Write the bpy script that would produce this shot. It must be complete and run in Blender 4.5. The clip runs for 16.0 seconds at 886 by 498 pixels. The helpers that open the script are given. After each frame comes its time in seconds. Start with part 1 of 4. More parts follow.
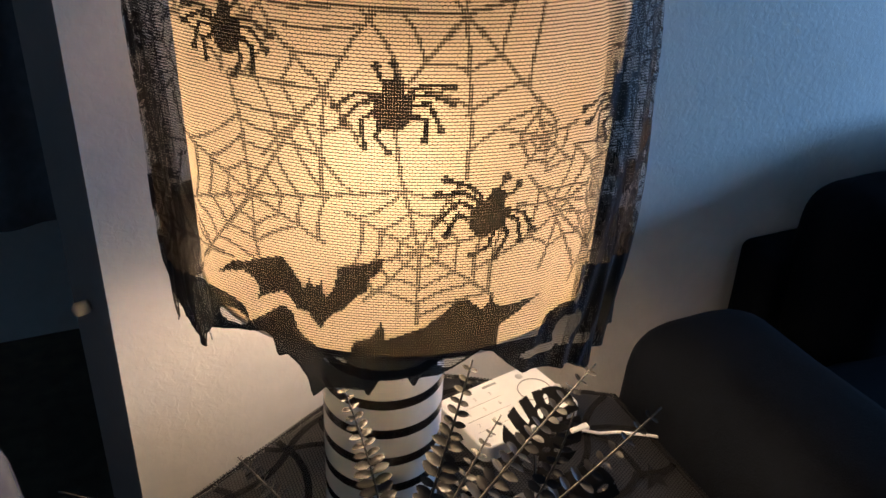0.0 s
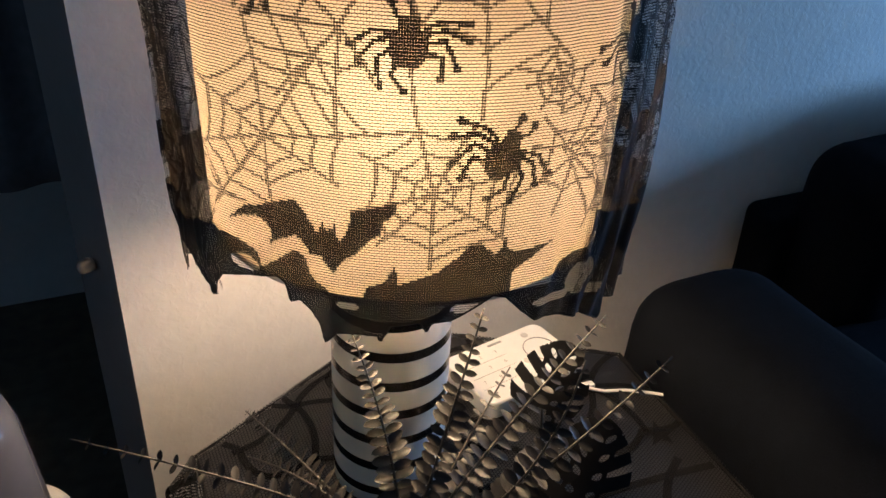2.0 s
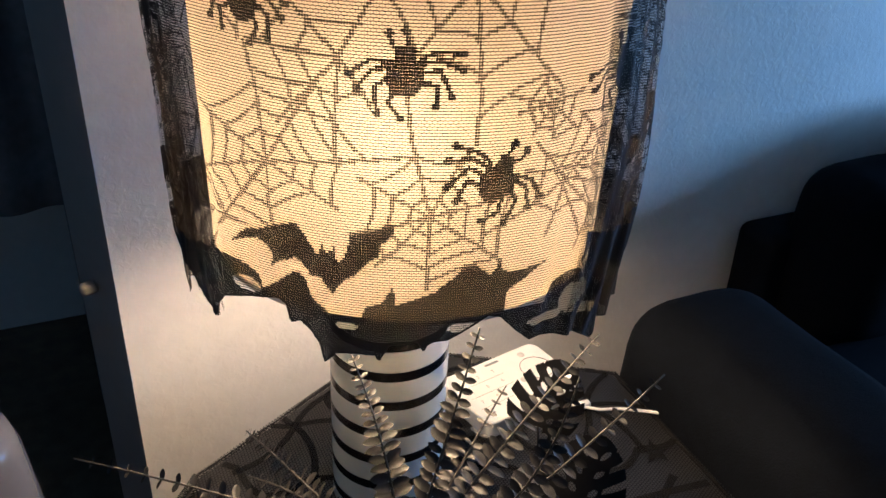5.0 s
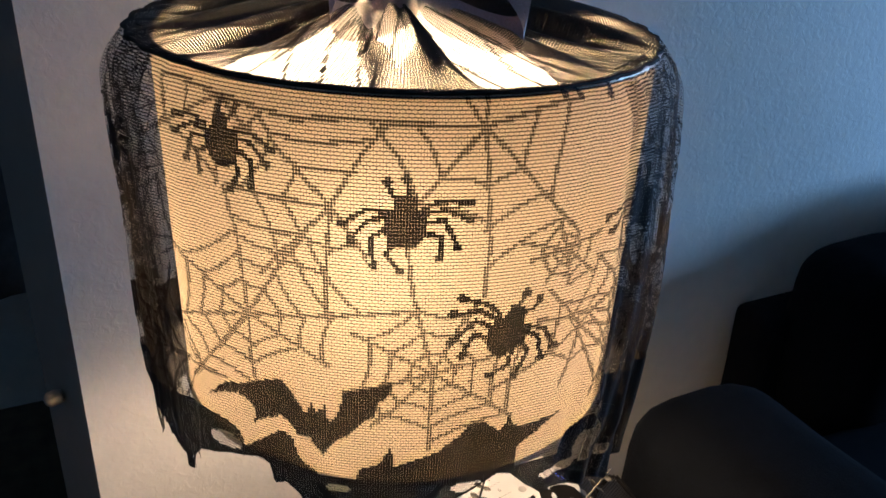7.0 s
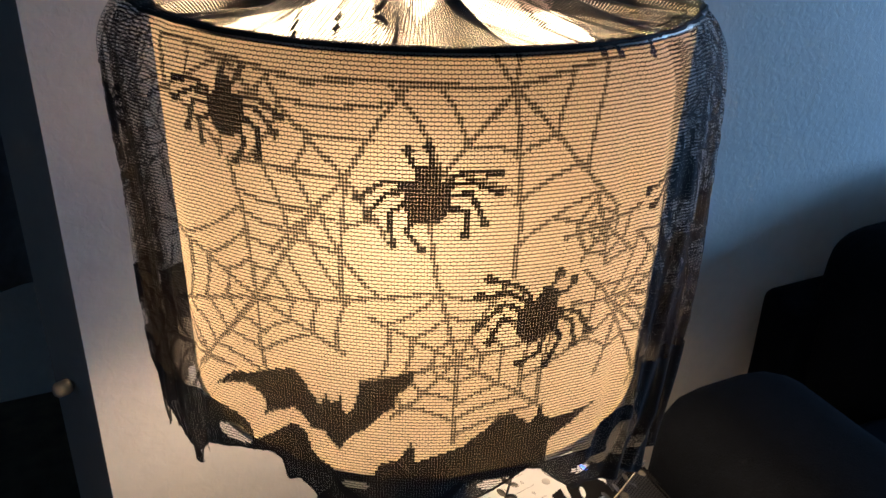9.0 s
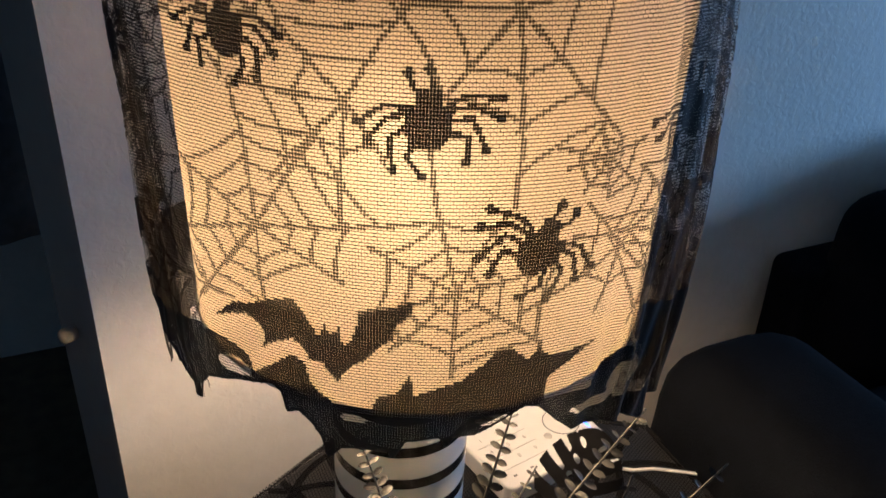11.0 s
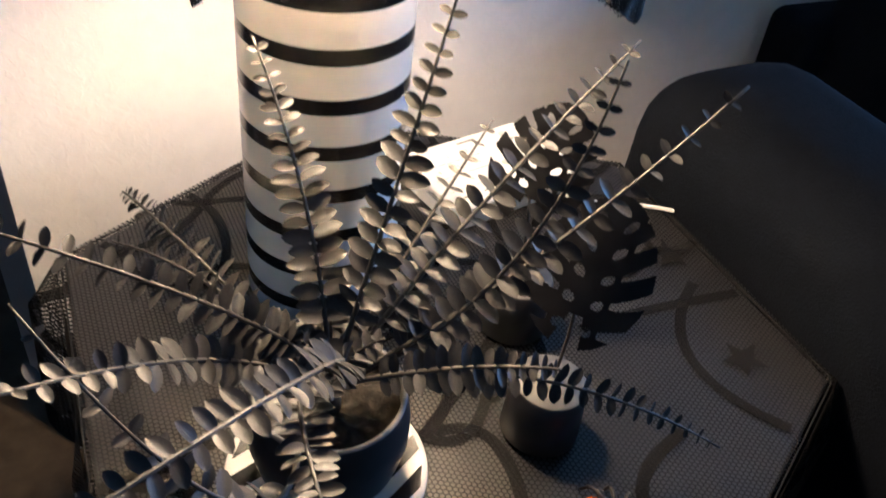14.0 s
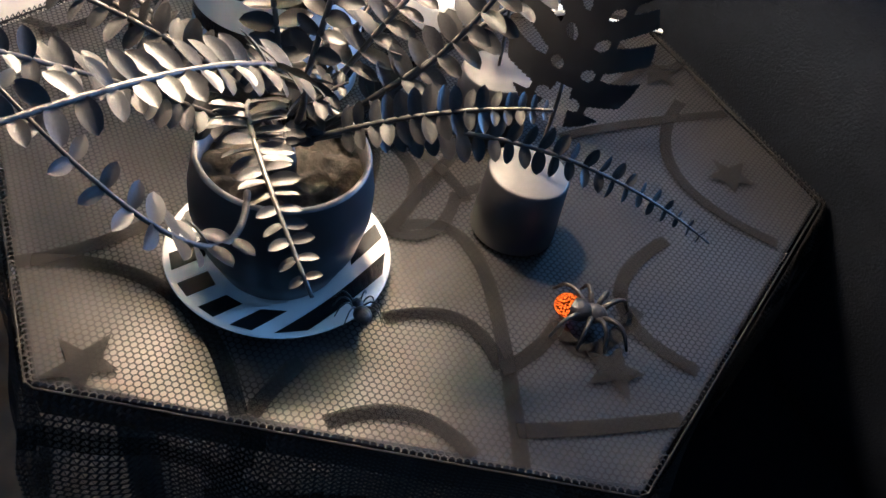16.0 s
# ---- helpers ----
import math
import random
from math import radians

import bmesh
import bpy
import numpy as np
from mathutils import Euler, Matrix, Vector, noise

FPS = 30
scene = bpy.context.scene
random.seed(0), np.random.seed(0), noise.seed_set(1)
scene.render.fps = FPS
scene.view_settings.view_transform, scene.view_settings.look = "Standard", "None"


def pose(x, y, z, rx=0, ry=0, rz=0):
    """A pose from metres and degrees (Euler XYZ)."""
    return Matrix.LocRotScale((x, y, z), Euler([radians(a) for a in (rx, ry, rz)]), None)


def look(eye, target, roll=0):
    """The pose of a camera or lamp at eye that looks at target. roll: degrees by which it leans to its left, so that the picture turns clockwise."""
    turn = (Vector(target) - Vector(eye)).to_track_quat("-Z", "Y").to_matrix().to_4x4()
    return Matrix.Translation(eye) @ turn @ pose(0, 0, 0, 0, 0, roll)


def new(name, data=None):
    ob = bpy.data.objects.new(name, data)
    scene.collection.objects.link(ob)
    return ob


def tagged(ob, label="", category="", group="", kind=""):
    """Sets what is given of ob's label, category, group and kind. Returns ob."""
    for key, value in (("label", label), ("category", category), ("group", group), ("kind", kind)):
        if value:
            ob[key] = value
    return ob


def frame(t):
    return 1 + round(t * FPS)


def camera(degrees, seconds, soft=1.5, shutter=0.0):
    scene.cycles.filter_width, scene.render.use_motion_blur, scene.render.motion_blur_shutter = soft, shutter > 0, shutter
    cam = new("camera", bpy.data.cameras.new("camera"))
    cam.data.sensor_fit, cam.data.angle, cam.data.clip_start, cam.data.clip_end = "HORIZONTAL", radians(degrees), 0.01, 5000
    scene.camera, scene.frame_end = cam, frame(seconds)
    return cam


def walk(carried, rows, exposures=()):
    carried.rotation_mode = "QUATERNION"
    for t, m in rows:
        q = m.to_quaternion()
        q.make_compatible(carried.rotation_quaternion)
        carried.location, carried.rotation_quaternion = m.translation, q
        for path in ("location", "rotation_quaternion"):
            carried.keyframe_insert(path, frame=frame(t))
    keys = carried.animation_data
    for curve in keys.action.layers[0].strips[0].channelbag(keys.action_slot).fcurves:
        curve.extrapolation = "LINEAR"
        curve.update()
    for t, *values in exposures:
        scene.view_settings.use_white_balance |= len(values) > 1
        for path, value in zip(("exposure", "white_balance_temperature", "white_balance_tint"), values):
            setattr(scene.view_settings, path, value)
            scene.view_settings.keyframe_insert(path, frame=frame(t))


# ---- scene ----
cam = camera(56.6, 16.0, 1.5, 0.4)
PATH = [
    (0, (0.039, 0.023, 1.25), (-0.004, 1.768, 0.273), 3.0),
    (0.5, (0.041, 0.013, 1.246), (-0.003, 1.754, 0.263), 3.0),
    (1, (0.038, 0.011, 1.24), (-0.001, 1.745, 0.244), 3.1),
    (1.5, (0.035, 0.015, 1.236), (-0.004, 1.737, 0.22), 3.0),
    (2, (0.03, 0.017, 1.232), (-0.004, 1.728, 0.197), 3.3),
    (2.5, (0.035, 0.013, 1.227), (0.011, 1.714, 0.177), 3.3),
    (3, (0.034, 0.006, 1.223), (0.018, 1.699, 0.159), 3.3),
    (3.5, (0.032, 0.005, 1.221), (0.019, 1.692, 0.147), 3.5),
    (4, (0.032, 0.003, 1.239), (0.009, 1.71, 0.196), 3.4),
    (4.2, (0.032, 0.001, 1.24), (0.004, 1.724, 0.225), 3.2),
    (6.3, (0.025, 0.034, 1.249), (-0.01, 1.785, 0.284), 3.0),
    (6.5, (0.019, 0.045, 1.254), (0.005, 1.813, 0.318), 3.1),
    (7, (0.013, 0.078, 1.269), (0.025, 1.873, 0.388), 3.0),
    (7.5, (0.009, 0.094, 1.268), (0.013, 1.903, 0.415), 3.0),
    (8, (0.01, 0.112, 1.259), (0.003, 1.918, 0.401), 2.5),
    (8.5, (0.008, 0.116, 1.255), (-0.006, 1.908, 0.367), 2.3),
    (9, (0.008, 0.11, 1.246), (-0.014, 1.892, 0.34), 2.2),
    (9.2, (0.01, 0.108, 1.243), (-0.022, 1.889, 0.333), 2.1),
    (11.5, (0.014, 0.105, 1.208), (-0.021, 1.819, 0.179), 3.1),
    (12, (0.013, 0.119, 1.175), (0.029, 1.776, 0.054), 4.5),
    (12.5, (0.013, 0.121, 1.134), (0.064, 1.721, -0.065), 6.4),
    (13, (0.016, 0.123, 1.105), (0.065, 1.706, -0.116), 6.8),
    (13.5, (0.026, 0.135, 1.066), (0.079, 1.702, -0.175), 7.7),
    (14, (0.041, 0.153, 1.021), (0.124, 1.699, -0.246), 7.9),
    (14.5, (0.046, 0.16, 0.976), (0.184, 1.642, -0.36), 9.5),
    (15, (0.049, 0.163, 0.954), (0.231, 1.581, -0.445), 11.4),
    (15.5, (0.044, 0.149, 0.931), (0.248, 1.544, -0.488), 13.0),
    (16, (0.046, 0.142, 0.924), (0.26, 1.531, -0.499), 14.0),
]
walk(cam, [(t, look(eye, target, roll)) for t, eye, target, roll in PATH],
     [(0.0, 0.0, 6300, 10), (3.0, 0.10, 6200, 9), (3.5, 0.14, 6050, 9), (4.2, 0.40, 5800, 9), (6.3, 0.18, 6350, 9), (7.0, 0.0, 6350, 9), (9.2, -0.1, 6350, 9), (11.3, -0.02, 6500, 10), (12.0, 0.1, 6600, 11), (13.0, 0.52, 6050, 10),
      (14.0, 0.92, 5750, 9), (14.6, 1.45, 5450, 8), (15.0, 1.68, 5350, 8), (16.0, 1.66, 5350, 8)])

# ---- world and light ----
ROOM = pose(0, 0, 0, 0, 0, 27)          # the wall behind the table runs along the room's x axis
TABLE_Z = 0.55
world = bpy.data.worlds.new("sky")
world.use_nodes = True
scene.world = world
wn = world.node_tree
sky = wn.nodes.new("ShaderNodeTexSky")
sky.sky_type, sky.sun_disc, sky.sun_elevation, sky.sun_rotation = "NISHITA", False, radians(25), radians(60)
wn.links.new(sky.outputs[0], wn.nodes["Background"].inputs[0])
wn.nodes["Background"].inputs[1].default_value = 0.08

window_light = bpy.data.lights.new("window_daylight", "AREA")
window_light.shape, window_light.size, window_light.size_y = "RECTANGLE", 0.80, 0.30
window_light.energy, window_light.color = 23.0, (0.24, 0.52, 1.0)
wl = new("window_daylight", window_light)
wl.matrix_world = ROOM @ look((2.62, 0.30, 1.08), (0.75, 0.80, 0.80))
BULB_POWER = 350.0


# ---- materials ----
def material(name, color, rough=0.6, metal=0.0, grain=0.0, scale=60.0, bump=0.0, big=0.0, spec=0.5, trans=0.0):
    """Principled surface with two scales of colour variation and a fine relief."""
    m = bpy.data.materials.new(name)
    m.use_nodes = True
    nt = m.node_tree
    b = nt.nodes["Principled BSDF"]
    b.inputs["Roughness"].default_value = rough
    b.inputs["Metallic"].default_value = metal
    b.inputs["Specular IOR Level"].default_value = spec
    b.inputs["Transmission Weight"].default_value = trans
    co = nt.nodes.new("ShaderNodeTexCoord")
    fine = nt.nodes.new("ShaderNodeTexNoise")
    fine.inputs["Scale"].default_value, fine.inputs["Detail"].default_value = scale, 6
    nt.links.new(co.outputs["Object"], fine.inputs["Vector"])
    wide = nt.nodes.new("ShaderNodeTexNoise")
    wide.inputs["Scale"].default_value, wide.inputs["Detail"].default_value = scale * 0.12, 3
    nt.links.new(co.outputs["Object"], wide.inputs["Vector"])
    def ramp(src, amount):
        r = nt.nodes.new("ShaderNodeMapRange")
        r.inputs["From Min"].default_value, r.inputs["From Max"].default_value = 0.3, 0.7
        r.inputs["To Min"].default_value, r.inputs["To Max"].default_value = 1 - amount, 1 + amount
        nt.links.new(src.outputs["Fac"], r.inputs["Value"])
        return r
    a, c = ramp(fine, grain), ramp(wide, big)
    mul = nt.nodes.new("ShaderNodeMath")
    mul.operation = "MULTIPLY"
    nt.links.new(a.outputs[0], mul.inputs[0])
    nt.links.new(c.outputs[0], mul.inputs[1])
    mix = nt.nodes.new("ShaderNodeVectorMath")
    mix.operation = "SCALE"
    mix.inputs[0].default_value = color
    nt.links.new(mul.outputs[0], mix.inputs["Scale"])
    nt.links.new(mix.outputs[0], b.inputs["Base Color"])
    if bump:
        bp = nt.nodes.new("ShaderNodeBump")
        bp.inputs["Strength"].default_value, bp.inputs["Distance"].default_value = bump, 0.002
        nt.links.new(fine.outputs["Fac"], bp.inputs["Height"])
        nt.links.new(bp.outputs[0], b.inputs["Normal"])
    return m


def sheer(name, color, see_through, rough=0.6, spec=0.5):
    """A thin fabric that lets part of the light straight through."""
    m = material(name, color, rough, grain=0.2, scale=900, spec=spec)
    nt = m.node_tree
    out, b = nt.nodes["Material Output"], nt.nodes["Principled BSDF"]
    tr, mx = nt.nodes.new("ShaderNodeBsdfTransparent"), nt.nodes.new("ShaderNodeMixShader")
    mx.inputs[0].default_value = see_through
    nt.links.new(b.outputs[0], mx.inputs[1])
    nt.links.new(tr.outputs[0], mx.inputs[2])
    nt.links.new(mx.outputs[0], out.inputs["Surface"])
    return m


def stucco(name, color):
    """Painted wall with a knocked-down plaster relief."""
    m = material(name, color, 0.75, grain=0.03, scale=40, big=0.04)
    nt = m.node_tree
    co = nt.nodes.new("ShaderNodeTexCoord")
    n = nt.nodes.new("ShaderNodeTexNoise")
    n.inputs["Scale"].default_value, n.inputs["Detail"].default_value, n.inputs["Distortion"].default_value = 95, 4, 0.6
    nt.links.new(co.outputs["Object"], n.inputs["Vector"])
    r = nt.nodes.new("ShaderNodeMapRange")
    r.inputs["From Min"].default_value, r.inputs["From Max"].default_value = 0.42, 0.62
    nt.links.new(n.outputs["Fac"], r.inputs["Value"])
    bp = nt.nodes.new("ShaderNodeBump")
    bp.inputs["Strength"].default_value, bp.inputs["Distance"].default_value = 0.17, 0.0014
    nt.links.new(r.outputs[0], bp.inputs["Height"])
    nt.links.new(bp.outputs[0], nt.nodes["Principled BSDF"].inputs["Normal"])
    return m


def glowing(name, color, strength):
    m = bpy.data.materials.new(name)
    m.use_nodes = True
    nt = m.node_tree
    e = nt.nodes.new("ShaderNodeEmission")
    e.inputs[0].default_value, e.inputs[1].default_value = (*color, 1), strength
    nt.links.new(e.outputs[0], nt.nodes["Material Output"].inputs["Surface"])
    return m


def shade_cloth(name):
    """White linen of a lampshade: lets a little warm light through, with a faint weave."""
    m = bpy.data.materials.new(name)
    m.use_nodes = True
    nt = m.node_tree
    nt.nodes.remove(nt.nodes["Principled BSDF"])
    co = nt.nodes.new("ShaderNodeTexCoord")
    n = nt.nodes.new("ShaderNodeTexNoise")
    n.inputs["Scale"].default_value, n.inputs["Detail"].default_value = 9, 6
    nt.links.new(co.outputs["Object"], n.inputs["Vector"])
    r = nt.nodes.new("ShaderNodeMapRange")
    r.inputs["From Min"].default_value, r.inputs["From Max"].default_value = 0.3, 0.7
    r.inputs["To Min"].default_value, r.inputs["To Max"].default_value = 0.88, 1.08
    nt.links.new(n.outputs["Fac"], r.inputs["Value"])
    sc = nt.nodes.new("ShaderNodeVectorMath")
    sc.operation = "SCALE"
    sc.inputs[0].default_value = (0.084, 0.068, 0.048)
    nt.links.new(r.outputs[0], sc.inputs["Scale"])
    t, d, ad = nt.nodes.new("ShaderNodeBsdfTranslucent"), nt.nodes.new("ShaderNodeBsdfDiffuse"), nt.nodes.new("ShaderNodeAddShader")
    nt.links.new(sc.outputs[0], t.inputs["Color"])
    d.inputs["Color"].default_value = (0.66, 0.63, 0.57, 1)
    # thin cloth also scatters the bulb's light forwards, so it is brightest in front of the bulb
    fw, ad2 = nt.nodes.new("ShaderNodeBsdfRefraction"), nt.nodes.new("ShaderNodeAddShader")
    fw.inputs["Color"].default_value, fw.inputs["Roughness"].default_value, fw.inputs["IOR"].default_value = (0.011, 0.0095, 0.0075, 1), 0.95, 1.5
    nt.links.new(t.outputs[0], ad.inputs[0])
    nt.links.new(d.outputs[0], ad.inputs[1])
    nt.links.new(ad.outputs[0], ad2.inputs[0])
    nt.links.new(fw.outputs[0], ad2.inputs[1])
    nt.links.new(ad2.outputs[0], nt.nodes["Material Output"].inputs["Surface"])
    return m


M_WALL = stucco("white_stucco_paint", (0.80, 0.77, 0.725))
# white wall's end faces away from the lamp; its shade is in this colour
M_WALL_SHADED = stucco("shaded_white_stucco", (0.29, 0.265, 0.245))
M_CEIL = material("ceiling_paint", (0.75, 0.74, 0.72), 0.8, grain=0.03, big=0.03)
M_FLOOR = material("brown_wood_floor", (0.10, 0.075, 0.05), 0.45, grain=0.3, scale=30, big=0.25, bump=0.2)
M_TOP = material("dark_glossy_veneer", (0.026, 0.026, 0.027), 0.5, 0.0, spec=0.2, grain=0.18, scale=70, big=0.12, bump=0.05)
_t = M_TOP.node_tree
_gloss, _both = _t.nodes.new("ShaderNodeBsdfGlossy"), _t.nodes.new("ShaderNodeAddShader")     # worn lacquer
_gloss.distribution = "BECKMANN"
_gloss.inputs["Color"].default_value, _gloss.inputs["Roughness"].default_value = (0.066, 0.066, 0.066, 1), 0.32
_t.links.new(_t.nodes["Principled BSDF"].outputs[0], _both.inputs[0])
_t.links.new(_gloss.outputs[0], _both.inputs[1])
_t.links.new(_both.outputs[0], _t.nodes["Material Output"].inputs["Surface"])
M_LEG = material("black_metal", (0.02, 0.02, 0.02), 0.45, grain=0.1)
M_THREAD = material("black_lace_thread", (0.012, 0.010, 0.010), 0.75, grain=0.3, scale=400)
M_MOTIF = material("black_lace_knit", (0.008, 0.007, 0.007), 0.8, grain=0.3, scale=400)
M_WEB = sheer("brown_black_lace_thread", (0.016, 0.012, 0.010), 0.12, 0.75)
M_NET = material("black_polyester_net", (0.012, 0.0115, 0.0115), 0.55, spec=0.2, grain=0.3, scale=300)
M_BAND = sheer("dense_black_net", (0.007, 0.0068, 0.007), 0.16, 0.7, 0.12)
M_SHADE = shade_cloth("linen_shade")
M_CERAMIC = material("white_glazed_ceramic", (0.72, 0.70, 0.67), 0.22, grain=0.02, big=0.03)
M_BLACKGLAZE = material("black_glaze", (0.008, 0.008, 0.008), 0.25, grain=0.1)
M_METAL = material("brushed_steel", (0.5, 0.48, 0.45), 0.35, 1.0, grain=0.1)
M_BULB = glowing("warm_bulb", (1.0, 0.70, 0.43), BULB_POWER)
M_RIBBON = sheer("mauve_organza", (0.50, 0.38, 0.42), 0.26, 0.35)
M_PLASTIC = material("white_plastic", (0.78, 0.77, 0.75), 0.4, grain=0.02, big=0.02)
M_KEYMARK = material("grey_print", (0.25, 0.25, 0.25), 0.6)
M_BLUELED = glowing("blue_led", (0.05, 0.15, 1.0), 6.0)
M_LEAF = material("black_satin_leaf", (0.024, 0.0236, 0.0236), 0.42, spec=0.30, grain=0.45, scale=120, big=0.2, bump=0.15)
_n = M_LEAF.node_tree
_info, _range, _vary = _n.nodes.new("ShaderNodeObjectInfo"), _n.nodes.new("ShaderNodeMapRange"), _n.nodes.new("ShaderNodeVectorMath")
_vary.operation = "SCALE"
_range.inputs["To Min"].default_value, _range.inputs["To Max"].default_value = 0.45, 1.35
_n.links.new(_info.outputs["Random"], _range.inputs["Value"])
_base = _n.nodes["Principled BSDF"].inputs["Base Color"]
_n.links.new(_base.links[0].from_socket, _vary.inputs[0])
_n.links.new(_range.outputs[0], _vary.inputs["Scale"])
_n.links.new(_vary.outputs[0], _base)
M_STEM = material("black_twig", (0.03, 0.028, 0.026), 0.5, grain=0.3, scale=200, bump=0.4)
M_POT = material("matte_black_ceramic", (0.016, 0.016, 0.018), 0.42, grain=0.2, scale=90, big=0.15)
M_POTRIM = material("worn_grey_rim", (0.12, 0.115, 0.11), 0.5, grain=0.4, scale=120)
M_SOIL = material("dry_soil", (0.020, 0.016, 0.012), 0.95, grain=0.7, scale=140, bump=1.0)
M_SOFA = material("charcoal_fabric", (0.0028, 0.0037, 0.0058), 0.95, grain=0.3, scale=500, big=0.2, bump=0.4, spec=0.06)
M_WAXTOP = material("dark_grey_wax", (0.065, 0.063, 0.062), 0.55, grain=0.12, scale=120)
M_TANK = material("clear_plastic_tank", (0.075, 0.08, 0.105), 0.22, grain=0.03, big=0.1)
M_RUBBER = material("black_rubber", (0.012, 0.012, 0.013), 0.5, grain=0.2)
M_SPIDER = material("black_spider_plastic", (0.012, 0.011, 0.011), 0.42, grain=0.5, scale=400, bump=0.5)
M_ORANGE = glowing("orange_led_glitter", (1.0, 0.13, 0.01), 0.5)
_nt = M_ORANGE.node_tree
_v = _nt.nodes.new("ShaderNodeTexVoronoi")
_v.inputs["Scale"].default_value = 900
_c = _nt.nodes.new("ShaderNodeTexCoord")
_r = _nt.nodes.new("ShaderNodeMapRange")
_r.inputs["From Min"].default_value, _r.inputs["From Max"].default_value = 0.1, 0.6
_r.inputs["To Min"].default_value, _r.inputs["To Max"].default_value = 1.3, 0.03
_nt.links.new(_c.outputs["Object"], _v.inputs["Vector"])
_nt.links.new(_v.outputs["Distance"], _r.inputs["Value"])
_nt.links.new(_r.outputs[0], _nt.nodes["Emission"].inputs["Strength"])
M_CABINET = material("grey_cloth", (0.20, 0.20, 0.21), 0.8, grain=0.15, scale=50)


# ---- mesh helpers ----
def mesh(name, verts, faces, smooth=False):
    me = bpy.data.meshes.new(name)
    me.from_pydata([tuple(map(float, v)) for v in verts], [], [tuple(map(int, q)) for q in faces])
    me.update()
    if smooth:
        me.shade_smooth()
    return me


def quad_mesh(name, v, f):
    """The same for great numbers of four-sided faces held in arrays."""
    v, f = np.asarray(v, np.float32).reshape(-1, 3), np.asarray(f, np.int32).reshape(-1, 4)
    me = bpy.data.meshes.new(name)
    me.vertices.add(len(v))
    me.vertices.foreach_set("co", v.ravel())
    me.loops.add(f.size)
    me.loops.foreach_set("vertex_index", f.ravel())
    me.polygons.add(len(f))
    me.polygons.foreach_set("loop_start", np.arange(0, f.size, 4, dtype=np.int32))
    me.update(calc_edges=True)
    return me


def join_quads(lists):
    o, vs, fs = 0, [], []
    for v, f in lists:
        vs.append(np.asarray(v).reshape(-1, 3))
        fs.append(np.asarray(f).reshape(-1, 4) + o)
        o += len(vs[-1])
    return np.concatenate(vs), np.concatenate(fs)


def from_bm(name, bm, smooth=False):
    me = bpy.data.meshes.new(name)
    bm.normal_update()
    bm.to_mesh(me)
    bm.free()
    if smooth:
        me.shade_smooth()
    return me


def part(name, me, mat, parent=None, label=""):
    if isinstance(me, bmesh.types.BMesh):
        me = from_bm(name, me, True)
    ob = new(name, me)
    if mat and not me.materials:
        me.materials.append(mat)
    ob.parent = parent
    if label:
        ob["label"] = label
    return ob


def thing(name, m, label, category, group=""):
    e = new(name)
    e.empty_display_size = 0.05
    e.matrix_world = m
    return tagged(e, label, category, group)


def box(x0, x1, y0, y1, z0, z1, bevel=0.0, seg=3):
    bm = bmesh.new()
    bmesh.ops.create_cube(bm, size=1, matrix=Matrix.Translation(((x0 + x1) / 2, (y0 + y1) / 2, (z0 + z1) / 2)) @ Matrix.Diagonal((x1 - x0, y1 - y0, z1 - z0, 1)))
    if bevel:
        bmesh.ops.bevel(bm, geom=bm.edges[:], offset=bevel, segments=seg, profile=0.5, affect="EDGES")
    return bm


def lathe(profile, seg=64):
    """Turned body: profile of (radius, z) pairs round the z axis."""
    vs, fs = [], []
    n = len(profile)
    for i in range(seg):
        a = 2 * math.pi * i / seg
        vs += [(r * math.cos(a), r * math.sin(a), z) for r, z in profile]
    for i in range(seg):
        j = (i + 1) % seg
        fs += [(i * n + k, j * n + k, j * n + k + 1, i * n + k + 1) for k in range(n - 1)]
    return vs, fs


def tube(points, radii, seg=7):
    """Round bar along points."""
    vs, fs = [], []
    pts = [Vector(p) for p in points]
    for i, p in enumerate(pts):
        d = (pts[min(i + 1, len(pts) - 1)] - pts[max(i - 1, 0)]).normalized()
        u = d.orthogonal().normalized() if i == 0 else (u - d * u.dot(d)).normalized()
        w = d.cross(u)
        r = radii[i] if hasattr(radii, "__len__") else radii
        vs += [p + (u * math.cos(2 * math.pi * k / seg) + w * math.sin(2 * math.pi * k / seg)) * r for k in range(seg)]
    for i in range(len(pts) - 1):
        for k in range(seg):
            l = (k + 1) % seg
            fs.append((i * seg + k, i * seg + l, (i + 1) * seg + l, (i + 1) * seg + k))
    fs += [tuple(range(seg))[::-1], tuple(range((len(pts) - 1) * seg, len(pts) * seg))]
    return vs, fs


def bezier(p0, p1, p2, n):
    a, b, c = Vector(p0), Vector(p1), Vector(p2)
    return [a * (1 - t) ** 2 + b * 2 * t * (1 - t) + c * t * t for t in [i / (n - 1) for i in range(n)]]


# ---- the room ----
def structure(name, bm, mat, label, m=ROOM):
    ob = part(name, from_bm(name, bm), mat, None)
    ob.matrix_world = m
    return tagged(ob, label, name.split("_")[0], kind="structure")


